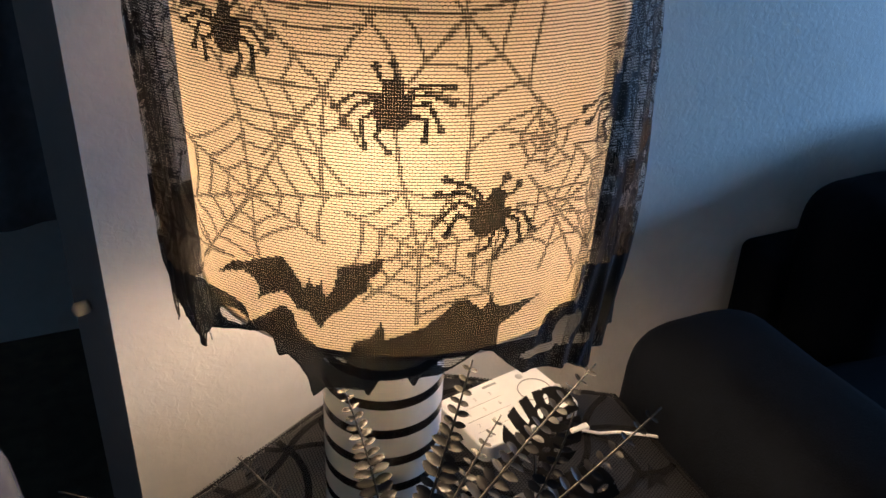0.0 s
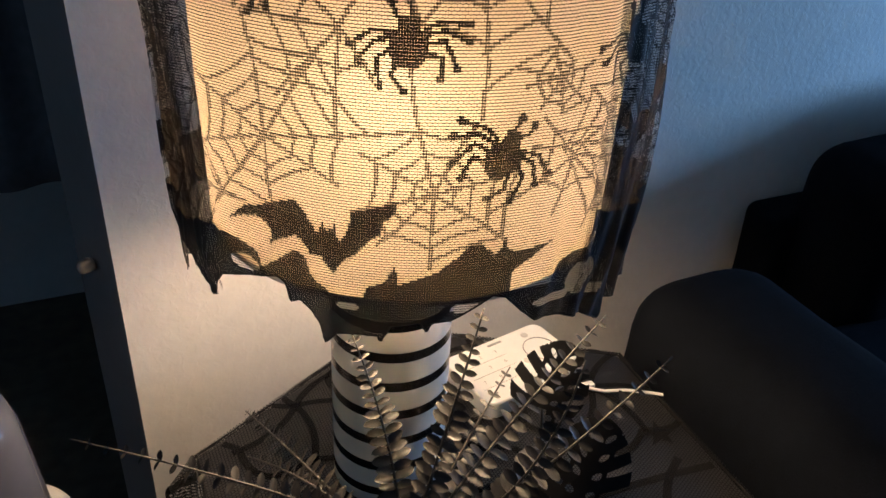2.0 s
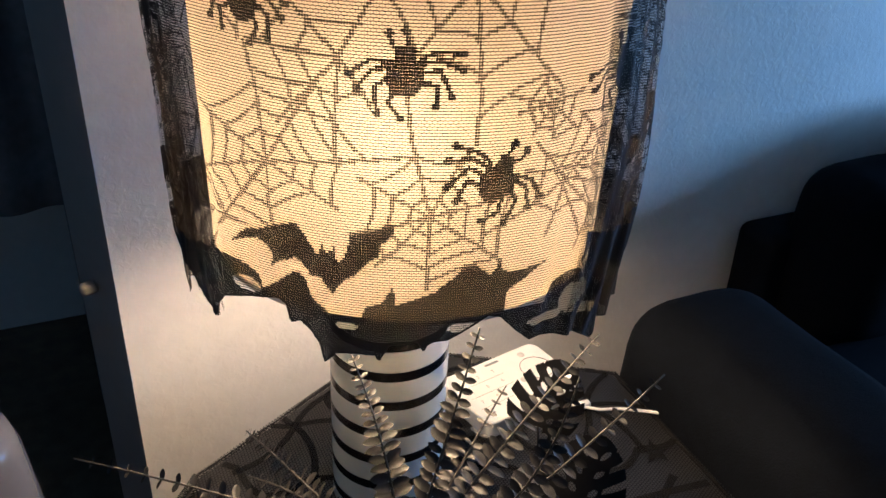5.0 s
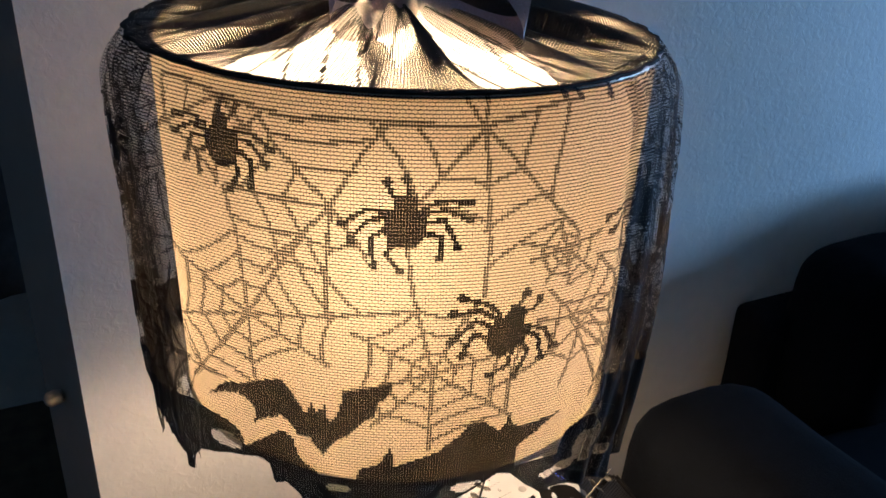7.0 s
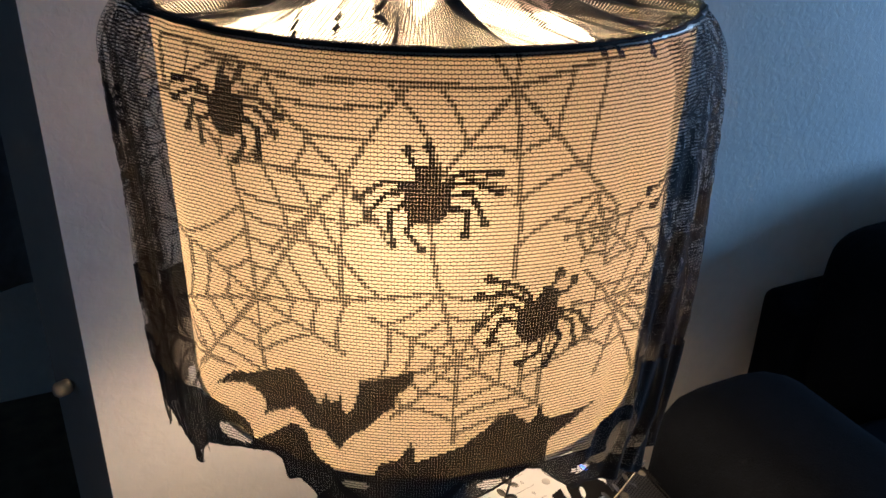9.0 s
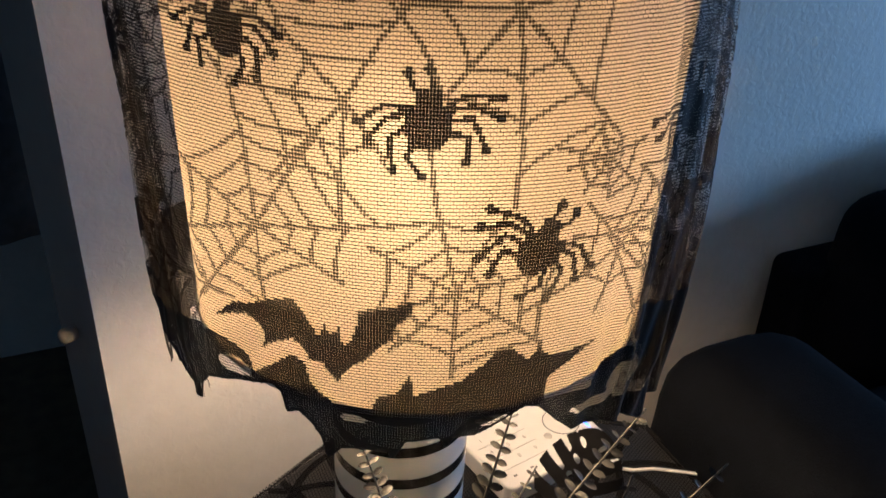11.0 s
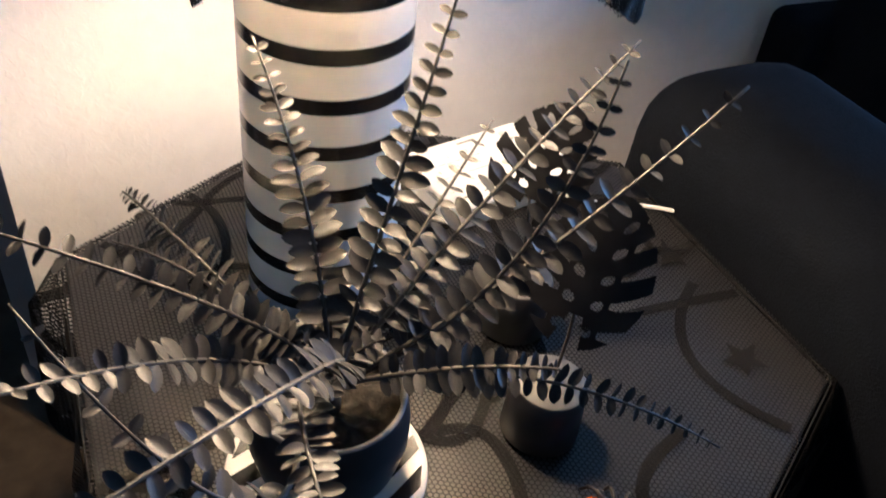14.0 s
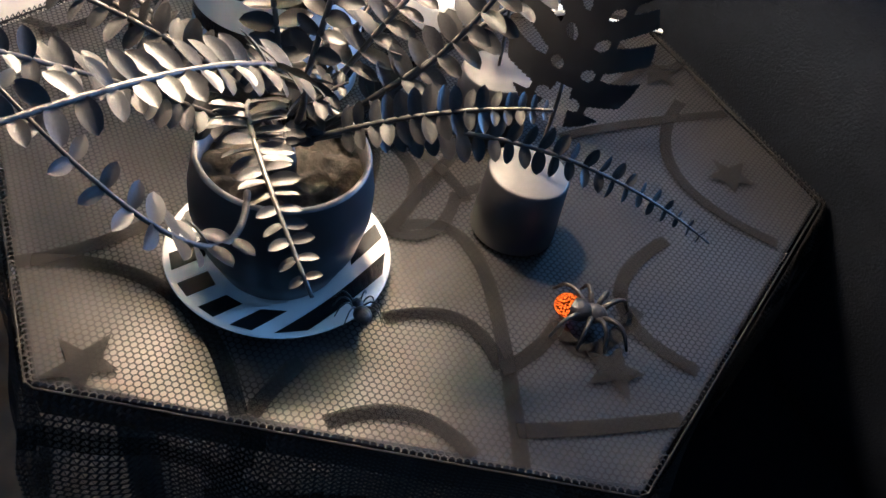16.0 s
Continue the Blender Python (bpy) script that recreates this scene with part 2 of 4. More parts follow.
WALL_V = 0.95
bm = bmesh.new()
outline = [(0.039, WALL_V), (2.7, WALL_V), (2.7, WALL_V + 0.16), (-0.003, WALL_V + 0.16), (-0.003, WALL_V + 0.115)]
base = [bm.verts.new((x, y, 0.0)) for x, y in outline]
f = bm.faces.new(base[::-1])
up = bmesh.ops.extrude_face_region(bm, geom=[f])
bmesh.ops.translate(bm, verts=[v for v in up["geom"] if isinstance(v, bmesh.types.BMVert)], vec=(0, 0, 2.5))
bmesh.ops.recalc_face_normals(bm, faces=bm.faces[:])
wall_north = structure("wall_north", bm, M_WALL, "white textured plaster wall behind the side table")
wall_north.data.materials.append(M_WALL_SHADED)
# end faces take the darkened white, shade painted in
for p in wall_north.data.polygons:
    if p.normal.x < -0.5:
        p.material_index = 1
structure("wall_hall", box(-2.2, 2.7, 1.95, 2.05, 0, 2.5), M_WALL, "dim grey wall at the back of the hallway")
structure("wall_west", box(-2.3, -2.2, -2.4, 3.3, 0, 2.5), M_WALL, "white plaster side wall of the room")
structure("wall_south", box(-2.2, 2.7, -2.5, -2.4, 0, 2.5), M_WALL, "white plaster wall behind the viewer")
for n, b in (("a", (2.7, 2.8, -2.5, -0.2, 0, 2.5)), ("b", (2.7, 2.8, 0.8, 3.3, 0, 2.5)), ("c", (2.7, 2.8, -0.2, 0.8, 0, 0.90)), ("d", (2.7, 2.8, -0.2, 0.8, 1.26, 2.5))):
    structure("wall_east_" + n, box(*b), M_WALL, "white plaster wall round the window")
structure("floor", box(-2.3, 2.8, -2.5, 3.3, -0.05, 0.0), M_FLOOR, "dim brown wooden floor")
structure("ceiling", box(-2.3, 2.8, -2.5, 3.3, 2.5, 2.55), M_CEIL, "white ceiling")
win = thing("window_1", ROOM @ pose(2.75, 0.3, 0.90), "white framed low window letting in blue daylight", "window")
win["kind"] = "structure"
for nm, b in (("window_sill", (-0.10, 0.06, -0.52, 0.52, -0.01, 0.015)), ("window_frame", (-0.03, 0.03, -0.50, -0.46, 0.015, 0.36)), ("window_frame", (-0.03, 0.03, 0.46, 0.50, 0.015, 0.36)), ("window_frame", (-0.03, 0.03, -0.46, 0.46, 0.32, 0.36))):
    part(nm, box(*b, 0.004), M_PLASTIC, win)

# a pale knob on the wall's end, given the same painted-in shade
knob = part("wall_stub", mesh("wall_stub", *lathe([(0.0, 0.0), (0.008, 0.0), (0.0095, 0.004), (0.0095, 0.016), (0.006, 0.02), (0.0, 0.021)], 20), True), M_WALL_SHADED)
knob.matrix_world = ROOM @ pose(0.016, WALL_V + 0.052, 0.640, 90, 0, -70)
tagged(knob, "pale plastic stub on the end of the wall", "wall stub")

# grey things in the dark hallway
hang = thing("hanging_coat", ROOM @ pose(-0.25, 1.55, 0), "grey cloth hanging in the dark hallway", "coat")
vs, fs = [], []
for i in range(25):
    for k in range(14):
        x = -0.24 + 0.02 * i
        vs.append((x, 0.03 * math.sin(i * 0.9) * (0.4 + k / 14) + 0.01 * math.sin(k), 0.50 + 0.06 * k))
for i in range(24):
    for k in range(13):
        fs.append((i * 14 + k, (i + 1) * 14 + k, (i + 1) * 14 + k + 1, i * 14 + k + 1))
cloth = part("cloth", mesh("cloth", vs, fs, True), M_CABINET, hang)
so = cloth.modifiers.new("thickness", "SOLIDIFY")
so.thickness = 0.012
part("hook_rail", box(-0.26, 0.26, 0.03, 0.05, 1.29, 1.33, 0.004), M_LEG, hang)
part("leg_post", box(-0.26, -0.23, 0.03, 0.06, 0, 1.30, 0.004), M_LEG, hang)
part("leg_post", box(0.23, 0.26, 0.03, 0.06, 0, 1.30, 0.004), M_LEG, hang)

# ---- the hexagonal table ----
TABLE = pose(0.075, 0.640, 0, 0, 0, -4.5)
HEX_R = 0.3220


def hexpts(r, z):
    return [(r * math.cos(math.radians(60 * k)), r * math.sin(math.radians(60 * k)), z) for k in range(6)]


def hexslab(r, z0, z1, bevel):
    bm = bmesh.new()
    a = [bm.verts.new(p) for p in hexpts(r, z0)]
    f = bm.faces.new(a[::-1])
    ex = bmesh.ops.extrude_face_region(bm, geom=[f])
    bmesh.ops.translate(bm, verts=[v for v in ex["geom"] if isinstance(v, bmesh.types.BMVert)], vec=(0, 0, z1 - z0))
    bmesh.ops.recalc_face_normals(bm, faces=bm.faces[:])
    bmesh.ops.bevel(bm, geom=bm.edges[:], offset=bevel, segments=3, profile=0.5, affect="EDGES")
    return bm


table = thing("side_table", TABLE, "glossy dark hexagonal side table under a black net cloth", "table")
part("tabletop", from_bm("tabletop", hexslab(HEX_R - 0.003, TABLE_Z - 0.032, TABLE_Z - 0.0025, 0.003)), M_TOP, table)
for k in range(6):
    a = math.radians(60 * k)
    part("leg", mesh("leg", *tube([(0.27 * math.cos(a), 0.27 * math.sin(a), TABLE_Z - 0.033), (0.25 * math.cos(a), 0.25 * math.sin(a), 0.0)], 0.011, 10), True), M_LEG, table)

# ---- the net tablecloth ----
def in_hex(x, y, r):
    ap = r * math.sqrt(3) / 2
    return np.maximum.reduce([np.abs(x * math.cos(a) + y * math.sin(a)) for a in (math.radians(30), math.radians(90), math.radians(150))]) < ap


def quads_along(p, q, w, up):
    """Thin flat strips from the points p to the points q, w wide, lying square to up."""
    d = q - p
    side = np.cross(d, up)
    side /= np.linalg.norm(side, axis=1)[:, None] + 1e-12
    side *= w / 2
    v = np.stack([p - side, q - side, q + side, p + side], 1).reshape(-1, 3)
    f = np.arange(len(v)).reshape(-1, 4)
    return v, f


def join(lists):
    vs, fs, o = [], [], 0
    for v, f in lists:
        vs.append(np.asarray(v, float).reshape(-1, 3))
        fs += [tuple(int(i) + o for i in q) for q in f]
        o += len(vs[-1])
    return np.concatenate(vs), fs


rng = np.random.default_rng(4)
cloth = thing("net_tablecloth", TABLE, "black honeycomb net tablecloth with web bands on the side table", "tablecloth")
# honeycomb threads over the tabletop
PX, PY = 0.0041, 0.0033
gi, gj = np.meshgrid(np.arange(-98, 99), np.arange(-112, 113), indexing="ij")
cx = (gi + 0.5 * (gj % 2)) * PX
cy = gj * PY
h0, h1 = PY * 0.30, PY * 0.70
def lift(x, y):
    return np.stack([x, y + 0.0009 * np.sin(x * 70 + y * 40), np.full_like(x, TABLE_Z - 0.0012)], -1)
keep = in_hex(cx, cy, HEX_R - 0.001)
cx, cy = cx[keep], cy[keep]
up = np.array([0, 0, 1.0])
net = [quads_along(lift(cx - PX / 2, cy - h0), lift(cx - PX / 2, cy + h0), 0.00102, up),
       quads_along(lift(cx - PX / 2, cy + h0), lift(cx, cy + h1), 0.00094, up),
       quads_along(lift(cx, cy + h1), lift(cx + PX / 2, cy + h0), 0.00094, up)]
tagged(part("net_top", quad_mesh("net_top", *join_quads(net)), M_NET, cloth), kind="stuff")


def ribbon(pts, w, z):
    vs, fs = [], []
    pts = [Vector((x, y, 0)) for x, y in pts]
    for i, p in enumerate(pts):
        d = (pts[min(i + 1, len(pts) - 1)] - pts[max(i - 1, 0)]).normalized()
        s = Vector((-d.y, d.x, 0)) * w / 2
        vs += [(p.x - s.x, p.y - s.y, z), (p.x + s.x, p.y + s.y, z)]
    fs = [(2 * i, 2 * i + 1, 2 * i + 3, 2 * i + 2) for i in range(len(pts) - 1) if in_hex(np.array([pts[i].x, pts[i + 1].x]), np.array([pts[i].y, pts[i + 1].y]), HEX_R - 0.004).all()]
    return vs, fs


bands, zz = [], TABLE_Z - 0.0008
WEB_ARCS = [((-0.04, -0.02), (0.02, -0.057), (0, -0.122)), ((0, -0.122), (0.035, -0.104), (0.058, -0.128)), ((0.058, -0.128), (0.077, -0.172), (0.096, -0.285)),
            ((0.009, -0.195), (0.055, -0.178), (0.08, -0.215)), ((0.08, -0.215), (0.099, -0.2), (0.114, -0.172)), ((0.115, 0.012), (0.162, 0.044), (0.258, 0.091)),
            ((0.219, 0.095), (0.19, -0.01), (0.284, -0.064)), ((0.19, -0.08), (0.14, -0.15), (0.207, -0.193)), ((-0.21, -0.206), (-0.11, -0.19), (-0.05, -0.284)),
            ((-0.2, -0.204), (-0.166, -0.183), (-0.137, -0.15)), ((-0.051, -0.281), (-0.04, -0.25), (-0.03, -0.235)), ((-0.01, -0.27), (0.034, -0.25), (0.071, -0.277)),
            ((0.091, -0.254), (0.138, -0.242), (0.196, -0.223)), ((0, -0.122), (0.02, -0.073), (0.05, 0.006)), ((0.114, -0.172), (0.13, -0.2), (0.165, -0.15))]
webs = [(a, m, e, 0.0095) for a, m, e in WEB_ARCS]
for hi, (hx, hy) in enumerate([(-0.235, 0.10), (-0.03, -0.02), (-0.10, 0.19), (0.12, 0.20)]):
    spokes = [math.radians(a + rng.uniform(-10, 10)) for a in range(hi * 23, hi * 23 + 360, 60)]
    for k, a in enumerate(spokes):
        b = spokes[(k + 1) % 6] + (2 * math.pi if k == 5 else 0)
        webs.append(((hx, hy), (hx + 0.05 * math.cos(a + 0.3), hy + 0.05 * math.sin(a + 0.3)), (hx + 0.10 * math.cos(a), hy + 0.10 * math.sin(a)), 0.0085))
        webs.append(((hx + 0.09 * math.cos(a), hy + 0.09 * math.sin(a)), (hx + 0.125 * math.cos((a + b) / 2), hy + 0.125 * math.sin((a + b) / 2)), (hx + 0.09 * math.cos(b), hy + 0.09 * math.sin(b)), 0.0085))
for (ax, ay), (mx, my), (ex, ey), wide in webs:
    cxm, cym = 2 * mx - (ax + ex) / 2, 2 * my - (ay + ey) / 2
    zz += 0.00002
    bands.append(ribbon([(p.x, p.y) for p in bezier((ax, ay, 0), (0.5 * (mx + cxm), 0.5 * (my + cym), 0), (ex, ey, 0), 26)], wide, zz))
for sx, sy in ((0.249, 0.006), (0.147, -0.202), (-0.139, -0.262), (0.20, 0.13), (-0.12, 0.12)):
    vs = [(sx, sy, zz + 0.00004)]
    for k in range(10):
        r = (0.021, 0.009)[k % 2] * rng.uniform(0.85, 1.15)
        vs.append((sx + r * math.cos(k * math.pi / 5 + sx * 9), sy + r * math.sin(k * math.pi / 5 + sx * 9), zz + 0.00004))
    bands.append((vs, [(0, k + 1, (k + 1) % 10 + 1) for k in range(10)]))
tagged(part("web_band", mesh("web_band", *join(bands)), M_BAND, cloth, "dense knitted web and star motifs"), kind="stuff")

edge = [(x, y, TABLE_Z - 0.0032) for k in range(6) for x, y in [(hexpts(HEX_R, 0)[k][0] * (1 - t) + hexpts(HEX_R, 0)[(k + 1) % 6][0] * t, hexpts(HEX_R, 0)[k][1] * (1 - t) + hexpts(HEX_R, 0)[(k + 1) % 6][1] * t) for t in (0.012, 0.25, 0.5, 0.75, 0.988)]]
part("edge_cord", mesh("edge_cord", *tube(edge + edge[:1], 0.0008, 6), True), M_NET, cloth)
# the hanging skirt, falling in folds from the table's edge
SK_N, SK_D = 420, 44
corners = [Vector(p) for p in hexpts(HEX_R, TABLE_Z)]
grid = np.zeros((SK_N, SK_D, 3))
for i in range(SK_N):
    s = i / SK_N * 6
    k = int(s)
    t = s - k
    p = corners[k].lerp(corners[(k + 1) % 6], t)
    out = Vector((p.x, p.y, 0)).normalized()
    fold = 0.010 * math.sin(s * 9.0) + 0.006 * math.sin(s * 23.0 + 1)
    cornerness = max(0.0, 1 - 5 * min(t, 1 - t))
    for d in range(SK_D):
        q = d / (SK_D - 1)
        drop = 0.21 + 0.025 * math.sin(s * 5.0)
        push = 0.003 + (0.004 + fold * 1.0 + 0.034 * cornerness) * min(1, q * 3.5) * (0.6 + 0.4 * q)
        z = TABLE_Z - 0.0012 - drop * (q - 0.02 * (1 - math.exp(-q * 9)))
        grid[i, d] = (p.x + out.x * push, p.y + out.y * push, z)
upv = grid / (np.linalg.norm(grid, axis=2, keepdims=True)) * np.array([1, 1, 0.0])
nxt = np.roll(grid, -1, 0)
rows = quads_along(grid[:, 1:].reshape(-1, 3), nxt[:, 1:].reshape(-1, 3), 0.0016, upv[:, 1:].reshape(-1, 3))
cols = quads_along(grid[:, :-1].reshape(-1, 3), (grid[:, 1:] * 0.5 + nxt[:, 1:] * 0.5).reshape(-1, 3), 0.0014, upv[:, :-1].reshape(-1, 3))
cols2 = quads_along(nxt[:, :-1].reshape(-1, 3), (grid[:, 1:] * 0.5 + nxt[:, 1:] * 0.5).reshape(-1, 3), 0.0014, upv[:, :-1].reshape(-1, 3))
tagged(part("net_skirt", quad_mesh("net_skirt", *join_quads([rows, cols, cols2])), M_NET, cloth), kind="stuff")
dense = [(i * SK_D + d, ((i + 1) % SK_N) * SK_D + d, ((i + 1) % SK_N) * SK_D + d + 1, i * SK_D + d + 1) for i in range(SK_N) for d in range(SK_D - 1)
         if (abs(d - 12 - 6 * math.sin(i * 0.06)) < 1.6 or abs(d - 28 - 5 * math.sin(i * 0.045 + 2)) < 1.6 or (i + d // 3) % 38 < 3 or d > 38 - 4 * abs(math.sin(i * 0.1)))]
part("skirt_band", mesh("skirt_band", (grid * np.array([1.001, 1.001, 1])).reshape(-1, 3), dense), M_BAND, cloth)

# ---- the table lamp ----
LC = (-0.015, 0.637)
LAMP = pose(-0.030, 0.675, TABLE_Z)
lamp = thing("table_lamp", LAMP, "table lamp with black and white striped ceramic base, lit", "lamp")
BASE_R, BASE_H = 0.0600, 0.286
zs = [0.0, 0.0015]
z = 0.0158
while z < BASE_H - 0.02:
    zs += [z, z + 0.0112]
    z += 0.0352
prof = [(0.0, 0.0), (BASE_R - 0.002, 0.0), (BASE_R, 0.002)] + [(BASE_R, q) for q in zs[2:]] + [(BASE_R, BASE_H - 0.008), (BASE_R - 0.003, BASE_H - 0.002), (BASE_R - 0.010, BASE_H), (0.0, BASE_H)]
me = mesh("base", *lathe(prof, 96), True)
me.materials.append(M_CERAMIC)
me.materials.append(M_BLACKGLAZE)
for p in me.polygons:
    zc = p.center.z
    if any(abs(zc - (a + b) / 2) < 0.003 for a, b in zip(zs[2::2], zs[3::2])):
        p.material_index = 1
part("base", me, None, lamp, "white ceramic cylinder with black rings")
BZ_NECK = 0.383
part("neck", mesh("neck", *lathe([(0.0, BASE_H), (0.016, BASE_H), (0.016, BASE_H + 0.02), (0.019, BASE_H + 0.022), (0.019, BZ_NECK), (0.0, BZ_NECK + 0.001)], 32), True), M_METAL, lamp)
BZ = 0.418
part("bulb", mesh("bulb", *lathe([(0.0, BZ - 0.034), (0.014, BZ - 0.034), (0.017, BZ - 0.022), (0.026, BZ + 0.002), (0.0305, BZ + 0.026), (0.030, BZ + 0.040), (0.025, BZ + 0.054), (0.014, BZ + 0.065), (0.0, BZ + 0.069)], 32), True), M_BULB, lamp, "lit warm frosted bulb")
SH0, SH1, SR = 0.908 - TABLE_Z, 1.158 - TABLE_Z, 0.165
dx, dy = LC[0] + 0.030, LC[1] - 0.675
vs, fs = lathe([(SR - 0.004, SH0), (SR - 0.0005, SH1)], 128)
vs = [(x + dx, y + dy, z) for x, y, z in vs]
part("shade", mesh("shade", vs, fs, True), M_SHADE, lamp, "off-white linen drum shade glowing warm")
for zz_, r in ((SH0, SR - 0.004), (SH1, SR)):
    ring = [(dx + r * math.cos(a), dy + r * math.sin(a), zz_) for a in np.linspace(0, 2 * math.pi, 97)]
    part("shade_rim", mesh("shade_rim", *tube(ring, 0.0022, 8), True), M_METAL if zz_ == SH1 else M_CERAMIC, lamp)
for k in range(3):
    a = math.radians(30 + 120 * k)
    part("shade_spoke", mesh("shade_spoke", *tube([(0.015 * math.cos(a), 0.015 * math.sin(a), BASE_H + 0.03), (dx + (SR - 0.004) * math.cos(a), dy + (SR - 0.004) * math.sin(a), SH0 + 0.002)], 0.0016, 6), True), M_METAL, lamp)

# ---- the lace cover over the shade ----
COVER = pose(LC[0], LC[1], 0)
cover = thing("lace_cover", COVER, "black spider web lace cover tied over the lampshade", "lace cover")
NC = 736
ROWP = 0.0020
Z_TOP = 1.162
PHI = np.linspace(-math.pi, math.pi, NC, endpoint=False)


def lace_point(phi, z, off=0.0):
    phi, z = np.asarray(phi, float), np.asarray(z, float)
    k = np.clip((1.13 - z) / 0.25, 0, 1)
    top = np.clip((z - 1.125) / 0.037, 0, 1)
    side = np.clip(np.abs(np.sin(phi)) * 1.25 - 0.55, 0, 1)
    a = np.where(phi > 0, 0.184 + 0.006 * np.sin(math.pi * k), 0.197 - 0.009 * k) - 0.020 * top ** 2
    b = 0.1685 + 0 * k
    fold = side * (0.006 * np.sin(phi * 31 + z * 9) + 0.003 * np.sin(phi * 67 - z * 23)) * (0.4 + 0.6 * k)
    low = np.clip((0.912 - z) / 0.05, 0, 1)
    fold = fold + low * (0.004 * np.sin(phi * 17 + 1.0) - 0.003)
    r = off + fold
    return np.stack([(a + r) * np.sin(phi), -(b + r) * np.cos(phi), z + 0 * phi], -1)


def steps(x, table):
    xs, ys = zip(*table)
    return np.interp(x, xs, ys)


HEM = [(-180, 0.87), (-100, 0.86), (-84, 0.845), (-78, 0.885), (-70, 0.890), (-69, 0.857), (-67, 0.90), (-56, 0.900), (-54.5, 0.871), (-51.8, 0.862), (-48.4, 0.879), (-44.5, 0.877), (-44, 0.890), (-41.3, 0.900), (-35, 0.909), (-23.7, 0.920),
       (-21.7, 0.916), (-20.9, 0.902), (-18.5, 0.906), (-16, 0.899), (-14.2, 0.888), (-13.5, 0.871), (-11, 0.880), (-1.8, 0.885), (-1.2, 0.880), (1.1, 0.895)]
HEM += [(7.2, 0.898), (8.8, 0.888), (9.6, 0.896), (14, 0.898), (22.5, 0.917), (25.7, 0.914), (30.4, 0.898), (34.6, 0.886), (40.6, 0.885), (49, 0.876), (60, 0.854), (63, 0.866), (77, 0.862), (95, 0.850), (115, 0.862), (140, 0.87), (180, 0.87)]
BAND = [(-180, 0.92), (-90, 0.945), (-58, 0.93), (-51.4, 0.925), (-48, 0.938), (-34, 0.941), (-28, 0.935), (-27.6, 0.924), (-23.3, 0.934), (-19, 0.946), (-16.8, 0.942), (-15.5, 0.927), (-11.9, 0.918), (-4.7, 0.917), (-3.8, 0.927), (-0.7, 0.929), (1.6, 0.944), (2.5, 0.929), (6.3, 0.934), (10.3, 0.940), (13.7, 0.950),
        (15.9, 0.959), (18.8, 0.960), (21.5, 0.951), (22.9, 0.953), (23.4, 0.961), (25.2, 0.952)]
BAND += [(26.4, 0.919), (36.3, 0.920), (38.2, 0.932), (42.1, 0.939), (45.5, 0.940), (46.2, 0.952), (43.8, 0.969), (46, 0.969), (52, 0.960), (66, 0.950), (90, 0.95), (180, 0.92)]
nr = int((Z_TOP - 0.83) / ROWP)
Zr = Z_TOP - ROWP * np.arange(nr)
P, Z = np.meshgrid(PHI, Zr, indexing="ij")
deg = np.degrees(P)
hem = steps(deg, HEM)
alive = Z > hem
sx, sz = P * 0.180, Z            # flat pattern coordinates in metres


def inside(px, py, poly):
    r = np.zeros(px.shape, bool)
    n = len(poly)
    for i in range(n):
        x0, y0 = poly[i]
        x1, y1 = poly[(i + 1) % n]
        c = ((y0 > py) != (y1 > py)) & (px < (x1 - x0) * (py - y0) / (y1 - y0 + 1e-12) + x0)
        r ^= c
    return r


def seg_dist(px, py, a, b):
    ax, ay, bx, by = *a, *b
    t = np.clip(((px - ax) * (bx - ax) + (py - ay) * (by - ay)) / ((bx - ax) ** 2 + (by - ay) ** 2 + 1e-12), 0, 1)
    return np.hypot(px - ax - t * (bx - ax), py - ay - t * (by - ay))


LEGS = [((9, 8), (18, 12), (33, 11)), ((9, 5), (20, 7), (33, 1)), ((10, 0), (20, 1), (27, -15)), ((9, -6), (18, -8), (18, -21)),
        ((-9, 5), (-20, 6), (-31, -3)), ((-9, 2), (-19, 0), (-27, -12)), ((-9, -3), (-17, -10), (-16, -26)), ((-7, -9), (-9, -20), (-2, -29)),
        ((-3, 12), (-8, 16), (-9, 22)), ((2, 12), (1, 18), (0, 24))]


def spider_mask(phi_deg, z0, turn=0.0, flip=1, size=1.0):
    """Cells of a knitted spider round a place of the cover."""
    u = (sx - math.radians(phi_deg) * 0.18) * 1000 / size
    w = (sz - z0) * 1000 / size
    c, s = math.cos(math.radians(turn)), math.sin(math.radians(turn))
    u, w = flip * (u * c + w * s), -u * s + w * c
    m = (u / 11.0) ** 2 + ((w + 3) / 13.0) ** 2 < 1
    m |= (np.abs(u) < 5.5) & (w > 4) & (w < 16 - 0.3 * np.abs(u))
    for a, b, e in LEGS:
        m |= (seg_dist(u, w, a, b) < 1.45) | (seg_dist(u, w, b, e) < 1.45) | (np.hypot(u - e[0], w - e[1]) < 2.6)
    return m


BAT = [(-78, -1), (-61, 14), (-49, 17), (-32, 26), (-23, 27), (-16, 18), (-9, 6), (-6, 16), (-4, 10), (0, 11), (2, 15), (4, 2), (9, 9), (13, 26), (27, 30), (42, 37), (37, 25), (31, 19), (31, 11), (23, 5), (15, -5), (8, -10), (0, -23), (-8, -10), (-15, -10), (-19, -2), (-25, 1), (-37, -5), (-45, -12), (-41, -2), (-44, 4), (-53, 9)]


